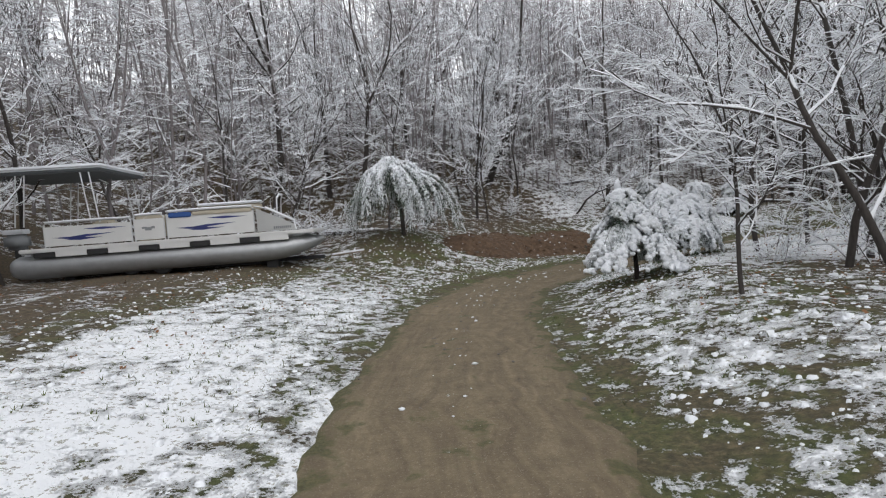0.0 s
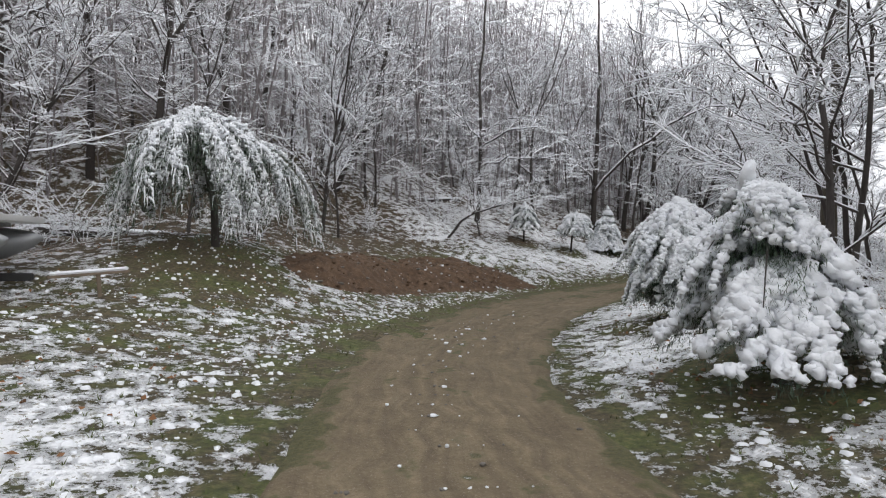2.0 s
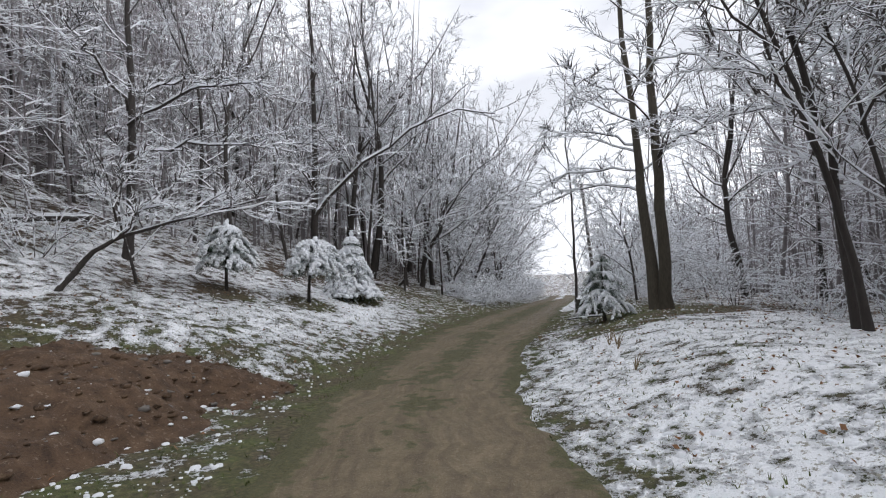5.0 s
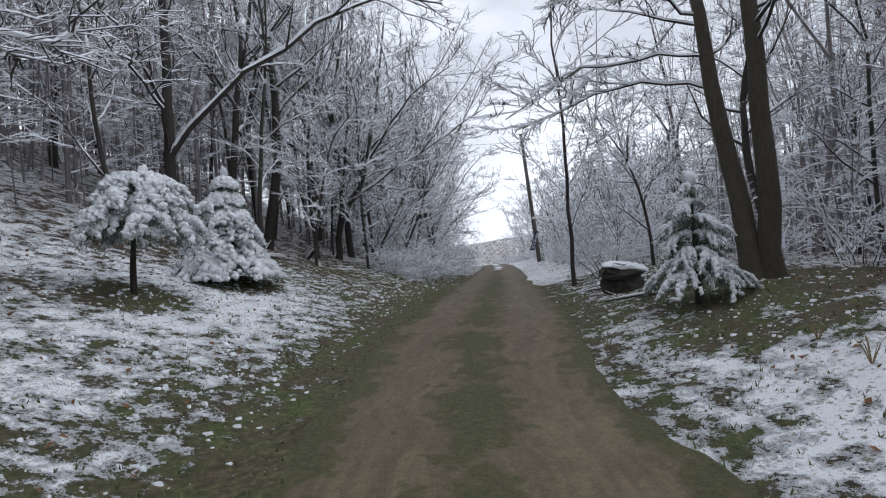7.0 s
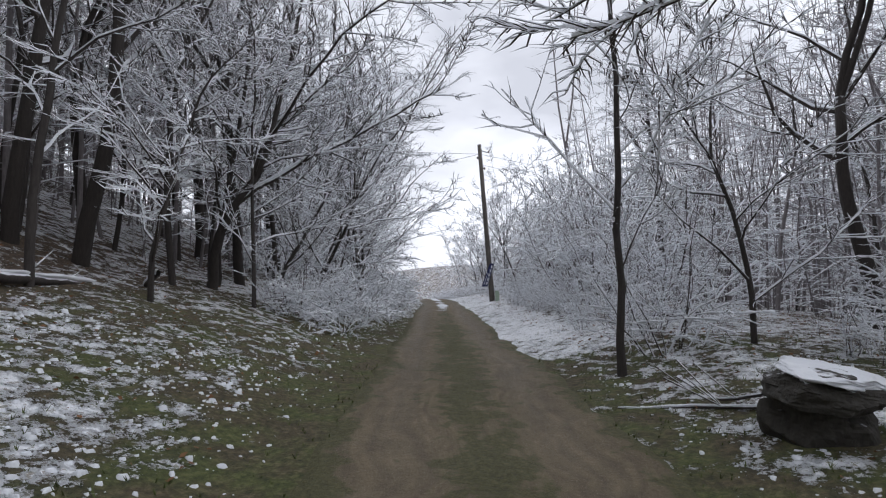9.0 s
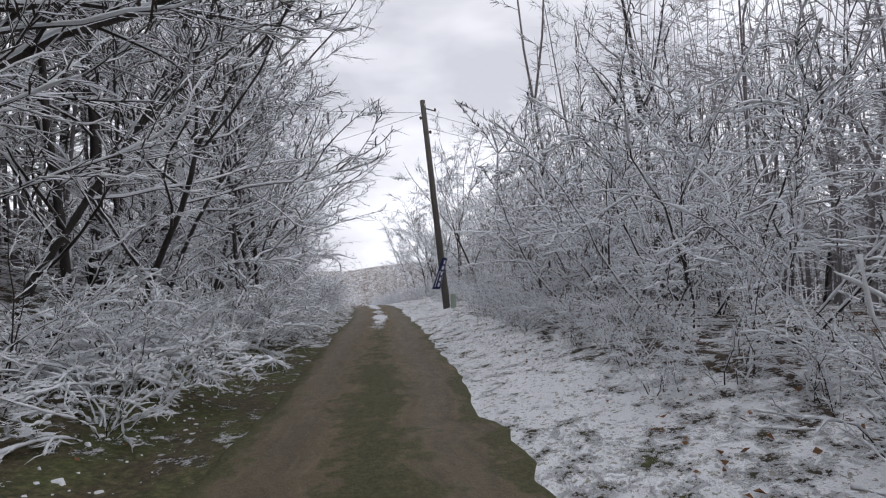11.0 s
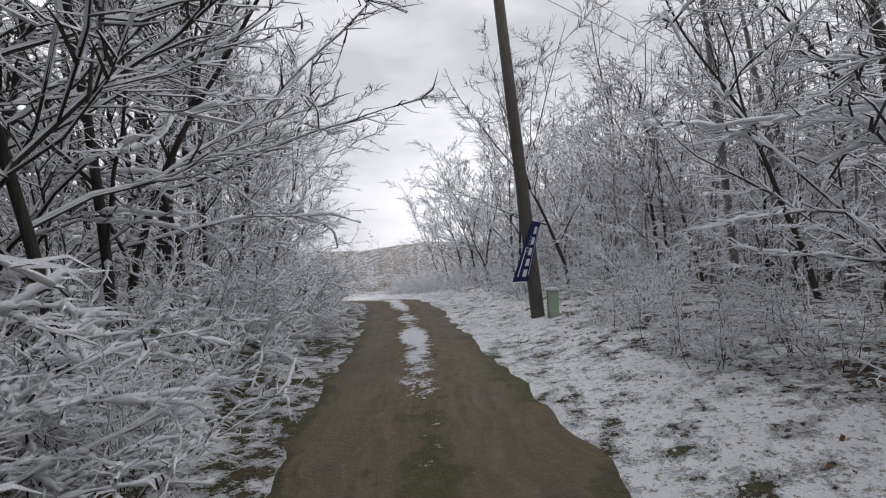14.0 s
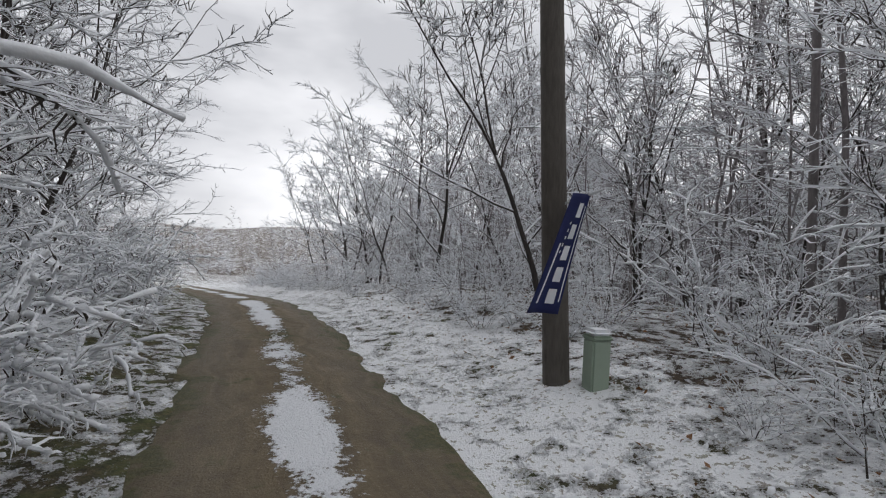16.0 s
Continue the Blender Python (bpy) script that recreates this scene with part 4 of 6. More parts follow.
for k in range(12):
    i = int(np.searchsorted(RUN, 43 + k * 2.1 + U_START))
    t = CENTRE[i + 1] - CENTRE[i - 1]
    t /= np.linalg.norm(t)
    x, y = CENTRE[i] + np.array([-t[1], t[0]]) * (4.9 + 0.8 * (k % 3))
    plant.put("laden", x, y, 0.9 + 0.1 * (k % 4))


for k in range(30):
    i = int(np.searchsorted(RUN, 39 + k * 0.75 + U_START))
    t = CENTRE[i + 1] - CENTRE[i - 1]
    t /= np.linalg.norm(t)
    x, y = CENTRE[i] + np.array([-t[1], t[0]]) * (2.55 + 0.5 * (k % 3))
    plant.put("heaped", x, y, 0.7 + 0.12 * (k % 4))


def hedge_rows():
    """The brush that lines the drive where it runs between the woods."""
    r = plant.r
    u = 30.0
    while u < 78:
        u += r.uniform(0.95, 1.5)
        for side, near in ((1, 3.1), (-1, 3.0 if u > 44 else 3.5)):
            if side < 0 and u < 33 or side > 0 and (u < 39 or u < 58 and r.random() < 0.6):
                continue
            off = side * (near + r.uniform(-0.2, 1.6) + (1.2 if side > 0 and u < 36 else 0))
            i = int(np.searchsorted(RUN, u + U_START))
            i = min(max(i, 1), len(CENTRE) - 2)
            t = CENTRE[i + 1] - CENTRE[i - 1]
            t /= np.linalg.norm(t)
            x, y = CENTRE[i] + np.array([-t[1], t[0]]) * off
            if math.hypot(x - 39.2, y - 26.6) < 1.5 or math.hypot(x - 38.55, y - 26.3) < 1.3:
                continue
            if side > 0 or r.random() < 0.6:
                plant.put("brush", x, y, r.uniform(0.55, 0.95) if side > 0 else r.uniform(0.3, 0.6))
    for k in range(9):
        u, off = r.uniform(40, 64), r.uniform(2.2, 3.3)
        i = int(np.searchsorted(RUN, u + U_START))
        t = CENTRE[i + 1] - CENTRE[i - 1]
        t /= np.linalg.norm(t)
        x, y = CENTRE[i] + np.array([-t[1], t[0]]) * off
        plant.put("brush", x, y, r.uniform(0.45, 0.8))
    u = 35.0
    while u < 80:
        u += r.uniform(0.9, 1.3)
        off = -r.uniform(2.95, 3.9) if u < 62 else -r.uniform(2.3, 3.2)
        i = min(int(np.searchsorted(RUN, u + U_START)), len(CENTRE) - 2)
        t = CENTRE[i + 1] - CENTRE[i - 1]
        t /= np.linalg.norm(t)
        x, y = CENTRE[i] + np.array([-t[1], t[0]]) * off
        if math.hypot(x - 39.15, y - 26.4) < 0.9 or math.hypot(x - 38.3, y - 26.2) < 0.9:
            continue
        plant.put("brush", x, y, r.uniform(0.38, 0.65) if u < 51 else r.uniform(0.25, 0.45))
    for k in range(30):
        u, off = 50 + k * 1.05 + r.uniform(-0.3, 0.3), -r.uniform(4.6, 9.5)
        i = int(np.searchsorted(RUN, u + U_START))
        t = CENTRE[i + 1] - CENTRE[i - 1]
        t /= np.linalg.norm(t)
        x, y = CENTRE[i] + np.array([-t[1], t[0]]) * off
        if math.hypot(x - 39.2, y - 26.6) > 3.5:
            plant.put("mid" if k % 5 else "laden", x, y, r.uniform(0.6, 0.9))


hedge_rows()


def plant_wood():
    r = plant.r
    count = {"big": 0, "mid": 0, "pole": 0, "brush": 0}
    for k in range(4000):
        x, y = r.uniform(-22, 66), r.uniform(-12, 56)
        d, u, s = clear_of_path(x, y)
        left = s > 0
        edge = 3.0 if u > 34 else 4.6
        if left and u < 33:
            edge = 9.5 if u < 14 else 8.5 - 0.12 * (u - 14)
        if not left and u < 30:
            edge = 5.4 if u < 11 else 6.6
        if d < edge or any(math.hypot(x - a, y - b) < c for a, b, c in KEEP_OFF):
            continue
        if u < 1 and d < 9:
            continue
        deep = d - edge
        if deep > 17:
            continue
        if deep < 2.2 and r.random() < 0.6 and u > 8 and not (left and 26 < u < 40):
            kind, gap = "brush", 1.0
        elif deep > 1.5 and r.random() < 0.2:
            kind, gap = "big", 2.2
        elif r.random() < 0.5:
            kind, gap = "mid", 1.5
        else:
            kind, gap = "pole", 1.4
        limit = {"big": 26, "mid": 54, "pole": 54, "brush": 30}[kind]
        if count[kind] >= limit or not plant.free(x, y, gap):
            continue
        count[kind] += 1
        plant.put(kind, x, y, r.uniform(0.75, 1.1) if kind != "brush" else r.uniform(0.6, 1.1))


plant_wood()


def far_wood():
    """The depth of the wood behind the nearer trees: leaning, forking stems and snowy sprays, too many to count."""
    r = np.random.RandomState(5)
    n = 26000
    x, y = r.uniform(-66, 150, n), r.uniform(-40, 110, n)
    u, s = along_across(x, y)
    d, u = np.abs(s), u - U_START
    keep = (d > 11 + 13 * (u > 55)) & ~((u < 1) & (d < 24)) & (r.random_sample(n) < np.clip(1.5 - d / 45, 0.12, 1.0)) & (y - x * 0.45 > -28)
    x, y, u, d = x[keep][:1700], y[keep][:1700], u[keep][:1700], d[keep][:1700]
    for x0, x1, y0, y1, off, most in ((12, 48, -14, 17, 8.5, 280), (40, 82, 2, 32, 7.5, 560), (44, 72, 12, 30, 8.5, 260), (26, 62, 33, 60, 8.0, 200), (-26, 12, 22, 48, 10.0, 420), (8, 34, 32, 56, 7.0, 400), (14, 40, -6, 14, 9.0, 160)):
        x2, y2 = r.uniform(x0, x1, 1500), r.uniform(y0, y1, 1500)
        u2, s2 = along_across(x2, y2)
        near = np.abs(s2) > off
        x, y = np.r_[x, x2[near][:most]], np.r_[y, y2[near][:most]]
        u, d = np.r_[u, u2[near][:most] - U_START], np.r_[d, np.abs(s2[near][:most])]
    z = land(x, y) - 0.3
    stems, boughs, twigs = [], [], []
    for k in range(len(x)):
        hgt = (r.uniform(9, 17) if r.random_sample() < 0.72 else r.uniform(3, 7)) * (0.6 if u[k] > 58 else 1.0)
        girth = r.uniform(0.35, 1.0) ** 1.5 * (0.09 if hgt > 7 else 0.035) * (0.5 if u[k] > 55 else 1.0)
        foot = np.array([x[k], y[k], z[k]])
        lean = r.uniform(-0.13, 0.13, 2) * hgt
        f4 = np.array([0.0, 0.3, 0.62, 1.0])
        sway = np.concatenate([np.zeros((1, 2)), r.uniform(-0.035, 0.035, (3, 2)) * hgt])
        main = foot + np.stack([lean[0] * f4**1.3 + sway[:, 0], lean[1] * f4**1.3 + sway[:, 1], hgt * f4], 1)
        stems.append((main, np.array([1.0, 0.8, 0.5, 0.15]) * girth))
        lines = [main]
        for fork in range(r.randint(0, 3)):
            g = r.uniform(0.25, 0.6)
            q = np.array([np.interp(g, f4, main[:, c]) for c in range(3)])
            a, out = r.uniform(0, 2 * math.pi), r.uniform(0.1, 0.3) * hgt * (1 - g)
            way = np.array([math.cos(a) * out, math.sin(a) * out, hgt * (0.95 - g)])
            side = np.stack([q, q + way * 0.33 + (way * [1, 1, 0]) * 0.18, q + way * 0.66 + (way * [1, 1, 0]) * 0.1, q + way])
            stems.append((side, np.array([0.62, 0.5, 0.32, 0.1]) * girth))
            lines.append(side)
        nb, nt = (16, 13) if d[k] < 34 else (12, 9)
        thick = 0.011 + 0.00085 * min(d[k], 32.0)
        for j in range(nb):
            line = lines[r.randint(len(lines))]
            f = r.uniform(0.08, 1.0)
            q = np.array([np.interp(f, f4, line[:, c]) for c in range(3)])
            a = r.uniform(0, 2 * math.pi)
            ln = (1.35 - 0.8 * f) * r.uniform(0.7, 2.1) * (0.4 + 0.045 * hgt)
            rise = r.uniform(0.05, 0.75)
            b = np.stack([q, q + np.array([math.cos(a) * 0.5, math.sin(a) * 0.5, rise * 0.6]) * ln, q + np.array([math.cos(a + r.uniform(-0.5, 0.5)), math.sin(a + r.uniform(-0.5, 0.5)), rise * r.uniform(0.4, 1.1)]) * ln])
            boughs.append((b[::2] if d[k] > 18 else b, np.array([1.25, 0.0] if d[k] > 18 else [1.25, 0.9, 0.0]) * thick))
            g = r.uniform(0.2, 1.0, nt)
            p = np.where(g[:, None] < 0.5, b[0] + (b[1] - b[0]) * (g[:, None] * 2), b[1] + (b[2] - b[1]) * (g[:, None] * 2 - 1))
            c = a + r.choice([-1, 1], nt) * r.uniform(0.4, 1.3, nt)
            tl = ln * r.uniform(0.18, 0.5, nt)
            e = p + np.stack([np.cos(c) * tl, np.sin(c) * tl, tl * r.uniform(-0.2, 0.9, nt)], 1)
            w = np.stack([-np.sin(c) * 0.5, np.cos(c) * 0.5, np.full(nt, 0.8)], 1) * (thick * 0.95)
            twigs.append(np.stack([p - w, p + w, e], 1).reshape(-1, 3))
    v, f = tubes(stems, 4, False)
    tagged(mesh_object("far_trees", v, f, M_BARK_FAR, smooth=True), "deep bare winter wood of leaning trunks, bark paled for haze", "trees", kind="stuff")
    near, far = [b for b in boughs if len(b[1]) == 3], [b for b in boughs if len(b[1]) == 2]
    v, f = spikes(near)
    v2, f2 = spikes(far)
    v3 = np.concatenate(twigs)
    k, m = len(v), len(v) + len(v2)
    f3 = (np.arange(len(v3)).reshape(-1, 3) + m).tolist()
    tagged(mesh_object("far_snowy_branches", np.concatenate([v, v2, v3]), f + [[i + k for i in q] for q in f2] + f3, M_HAZED_TWIG), "snow-covered branches in the deep wood, paled for haze", "branches", kind="stuff")


far_wood()


# ---- conifers bowed under snow ----
def bough_line(start, angle, length, rise, droop, steps=7):
    pts = []
    for i in range(steps + 1):
        f = i / steps
        pts.append((start[0] + math.cos(angle) * length * f, start[1] + math.sin(angle) * length * f, start[2] + rise * length * f - droop * length * f**2.2))
    return np.array(pts)


def tongue(line, width, thick, seed, rings=14, sides=9):
    """A lumpy tongue of snow lying along a bough, heaviest towards its outer end."""
    line = np.asarray(line, float)
    x = np.linspace(0, len(line) - 1, rings)
    line = np.stack([np.interp(x, range(len(line)), line[:, c]) for c in range(3)], 1)
    d = np.gradient(line, axis=0)
    verts, faces = [], []
    for i in range(rings):
        f = i / (rings - 1)
        body = (0.45 + 0.65 * math.sin(math.pi * 0.55 * f)) * math.sqrt(max(0.0, 1 - max(0.0, (f - 0.7) / 0.3) ** 2) + 0.02)
        side = np.array([-d[i][1], d[i][0], 0.0])
        side /= np.linalg.norm(side) + 1e-9
        for j in range(sides):
            a = 2 * math.pi * j / sides
            p = line[i] + side * math.cos(a) * 0.1 + np.array([0, 0, math.sin(a) * 0.1])
            n = 1 + 0.7 * noise.noise(tuple(p * 9 + seed)) + 0.55 * noise.noise(tuple(p * 21 + seed))
            verts.append(line[i] + side * (math.cos(a) * width * body * n) + np.array([0, 0, 1.0]) * (math.sin(a) * thick * body * n + thick * 0.5))
    for i in range(rings - 1):
        for j in range(sides):
            a, b = i * sides + j, i * sides + (j + 1) % sides
            faces.append((a, b, b + sides, a + sides))
    faces.append(tuple((rings - 1) * sides + j for j in range(sides)))
    faces.append(tuple(range(sides))[::-1])
    return verts, faces


def dress_bough(top, line, ang, r, fat, loaded=True, droop=0.9, dense=230, lumps=1.0, into=None):
    """One bough: its wood, side sprays, hanging needles and the snow it carries."""
    line = np.asarray(line, float)
    v, f = tubes([(line, np.linspace(0.014, 0.004, len(line)))], 4)
    bough = mesh_object("bough", v, f, M_BARK_DARK, top)
    ln = float(np.linalg.norm(line[-1] - line[0]))
    nv, nf, lines = [], [], [line]
    for q in range(4 if ln > 0.35 else 2):
        p = line[int(r.uniform(0.3, 0.8) * (len(line) - 1))]
        lines.append(bough_line(p, ang + r.choice((-1, 1)) * r.uniform(0.5, 1.1), ln * r.uniform(0.28, 0.5), 0.05, droop * 1.1, 5))
        lines[-1][:, 2] = np.maximum(lines[-1][:, 2], line[:, 2].min() - 0.05)
    for some in lines:
        size = float(np.linalg.norm(some[-1] - some[0]))
        for q in range(int(dense * size) + 14):
            g = r.uniform(0.05, 1.0) * (len(some) - 1)
            i0 = min(int(g), len(some) - 2)
            p = some[i0] + (some[i0 + 1] - some[i0]) * (g - i0)
            sa = ang + r.uniform(-1.8, 1.8)
            sl = r.uniform(0.03, 0.085)
            out = np.array([math.cos(sa) * sl * 0.7, math.sin(sa) * sl * 0.7, -sl * r.uniform(0.2, 1.2)])
            side = np.array([-math.sin(sa), math.cos(sa), 0.0]) * 0.004
            m = len(nv)
            p = p + np.array([r.uniform(-0.09, 0.09), r.uniform(-0.09, 0.09), r.uniform(-0.16, -0.03)])
            nv += [p - side, p + side, p + out]
            nf.append((m, m + 1, m + 2))
    mesh_object("needles", nv, nf, M_NEEDLE, bough, "drooping dark green needles")
    if not loaded:
        return
    pieces = []
    across = np.array([-math.sin(ang), math.cos(ang), 0.0])
    if into is not None:
        for q in range(int((12 + 36 * ln) * lumps)):
            g = (0.12 + 0.80 * r.random() ** 0.8) * (len(line) - 1)
            i0 = min(int(g), len(line) - 2)
            p = line[i0] + (line[i0 + 1] - line[i0]) * (g - i0)
            off = r.uniform(-0.85, 0.85)
            wide = fat * (0.45 + 0.75 * math.sin(math.pi * 0.6 * g / (len(line) - 1)))
            sz = r.uniform(0.014, 0.05) * (1.15 - 0.45 * abs(off)) * (r.uniform(0.45, 0.9) + 0.9 * max(0.0, 0.45 - g / (len(line) - 1)))
            p = p + across * off * wide + np.array([0, 0, 0.35 * fat * (1 - abs(off)) - 0.5 * wide * off * off + r.uniform(-0.02, 0.015)])
            into.append(lump(p, (sz * 1.25, sz * 1.25, sz * 0.95), r.random() * 60, 5, 7, 0.6))
        return
    for k, some in enumerate(lines):
        wide = fat * (0.62 if k == 0 else 0.42) 
        size = float(np.linalg.norm(some[-1] - some[0]))
        steps = int(size / (wide * 0.24)) + 3
        for q in range(steps):
            if r.random() < 0.10:
                continue
            f = 0.10 + 0.88 * (q + r.random()) / steps
            i0 = min(int(f * (len(some) - 1)), len(some) - 2)
            p = some[i0] + (some[i0 + 1] - some[i0]) * (f * (len(some) - 1) - i0)
            off = r.uniform(-0.8, 0.8)
            sz = wide * (0.30 + 0.45 * math.sin(math.pi * (0.15 + 0.72 * f))) * r.uniform(0.55, 1.15)
            p = p + across * (off * wide) + np.array([0, 0, 0.3 * sz - 0.35 * wide * abs(off)])
            pieces.append(lump(p, (sz, sz, sz * 0.85), r.random() * 60, 5, 7, 0.6))
    v, f = gather(pieces)
    mesh_object("snow", v, f, M_SNOW, bough, "thick wet snow", smooth=True)


def conifer(name, x, y, height, width, label, seed, bare=0.25, tiers=6, droop=0.9, bend=(0, 0), snow=1.0, turn=0.0, boughs=6, dome=False, fat=0.13, rise=0.22, hem=0.10):
    """A young conifer: trunk, drooping boughs with hanging needles, and the snow that bows them down."""
    r = random.Random(seed)
    top = empty(name, pose(x, y, ground_z(x, y), 0, 0, turn), label, "tree", "snow-laden conifers")
    spine = np.array([(bend[0] * (f**2) * height, bend[1] * (f**2) * height, f * height * (1 - 0.25 * math.hypot(*bend) * f)) for f in np.linspace(0, 1, 9)])
    stem = spine.copy()
    stem[0, 2] = -0.15
    v, f = tubes([(stem, np.linspace(0.02 + 0.018 * height, 0.008, 9))], 8)
    mesh_object("trunk", v, f, M_BARK_DARK, top, smooth=True)
    for k in range(tiers):
        fz = bare + (1.0 - bare) * (k + 0.15) / tiers
        i = fz * 8
        a, b = spine[min(7, int(i))], spine[min(8, int(i) + 1)]
        base = a + (b - a) * (i - int(i)) + np.array([0, 0, 0.12])
        reach = width * 0.5 * (1 - ((fz - bare) / (1.08 - bare))) ** 0.95 + 0.09
        if dome:
            reach = width * 0.5 * math.sqrt(max(0.02, 1 - ((fz - bare) / (1.03 - bare)) ** 2.4)) + 0.05
        n = max(3, int(boughs * (0.5 + 0.6 * (1 - fz))))
        for j in range(n):
            ang = 2 * math.pi * (j + r.uniform(-0.3, 0.3)) / n + k * 1.3
            ln = reach * r.uniform(0.8, 1.15)
            line = bough_line(base, ang, ln, rise, droop * r.uniform(0.85, 1.2), 9)
            line[:, 2] = np.maximum(line[:, 2], hem * r.uniform(0.8, 1.2))
            dress_bough(top, line, ang, r, fat * (0.42 + 0.7 * min(1.0, ln)), r.random() < snow, droop)
    v, f = lump(spine[8] + np.array([0, 0, 0.02]), (0.07, 0.07, 0.12), seed, 7, 9, 0.5)
    mesh_object("snow_tip", v, f, M_SNOW, top, smooth=True)
    return top


def draped_conifer(x, y, domes, label, seed):
    """A conifer pressed down into several snowy domes: (across x, across y, height, reach, lowest hang, boughs)."""
    r = random.Random(seed)
    top = empty("spruce", pose(x, y, ground_z(x, y)), label, "tree", "snow-laden conifers")
    for dx, dy, h, reach, low, count in domes:
        stem = np.array([(0, 0, -0.15), (dx * 0.2, dy * 0.2, h * 0.5), (dx * 0.7, dy * 0.7, h * 0.9), (dx, dy, h)])
        v, f = tubes([(stem, np.array([0.05, 0.04, 0.025, 0.012]))], 7)
        mesh_object("trunk", v, f, M_BARK_DARK, top, smooth=True)
        for ring in range(2):
            for j in range(count):
                ang = 2 * math.pi * (j + r.uniform(-0.35, 0.35) + 0.5 * ring) / count
                rr = reach * r.uniform(0.8, 1.15) * (1.0 - 0.35 * ring)
                fall = (h - low) * r.uniform(0.35, 0.95) * (1 - 0.25 * ring)
                line = []
                for f_ in np.linspace(0, 1, 10):
                    k = math.sin(min(1.0, f_ * 1.25) * math.pi / 2)
                    line.append((dx + math.cos(ang) * rr * k, dy + math.sin(ang) * rr * k, h - 0.12 * ring - fall * f_**2.1))
                dress_bough(top, np.array(line), ang, r, r.uniform(0.13, 0.18), r.random() < (1.0 if ring == 0 else 0.55), 1.2, 240)
        cap = lump((dx, dy, h + 0.01), (reach * 0.45, reach * 0.45, 0.12), seed + h, 9, 14, 0.5)
        mesh_object("snow_cap", *cap, M_SNOW, top, smooth=True)
    return top


def conifers():
    conifer("spruce", 2.48, 7.42, 1.96, 2.0, "small spruce loaded with thick wet snow beside the drive", 11, 0.36, 5, 0.9, (-0.13, 0.10), boughs=8, fat=0.19, rise=0.10, snow=0.9, hem=0.34)
    draped_conifer(4.62, 10.65, [(-0.08, 0.29, 1.80, 0.42, 0.20, 12), (-0.16, -0.24, 1.26, 0.40, 0.06, 11), (0.05, -0.68, 0.98, 0.48, 0.02, 11), (0.33, -0.2, 1.48, 0.44, 0.2, 11), (-0.22, 0.46, 0.84, 0.36, 0.02, 9)], "conifer pressed into rounded mounds by heavy snow", 12)
    conifer("spruce", 11.9, 25.5, 1.85, 1.55, "thin-stemmed young pine with a drooping snowy head", 13, 0.54, 4, 0.72, (0.10, -0.05), dome=True, boughs=11, fat=0.17)
    conifer("spruce", 14.6, 26.45, 2.2, 1.8, "young spruce hung with thick snow", 14, 0.20, 6, 0.9, boughs=10, fat=0.21, rise=0.14)
    conifer("spruce", 9.8, 26.3, 1.75, 1.35, "young pine with a bare stem and snowy head", 15, 0.48, 4, 0.7, dome=True, boughs=10, fat=0.15)
    conifer("spruce", 15.0, 17.95, 1.75, 1.25, "young spruce with snowy boughs beside the boulder", 16, 0.22, 6, 0.8, snow=0.7, fat=0.11)


conifers()


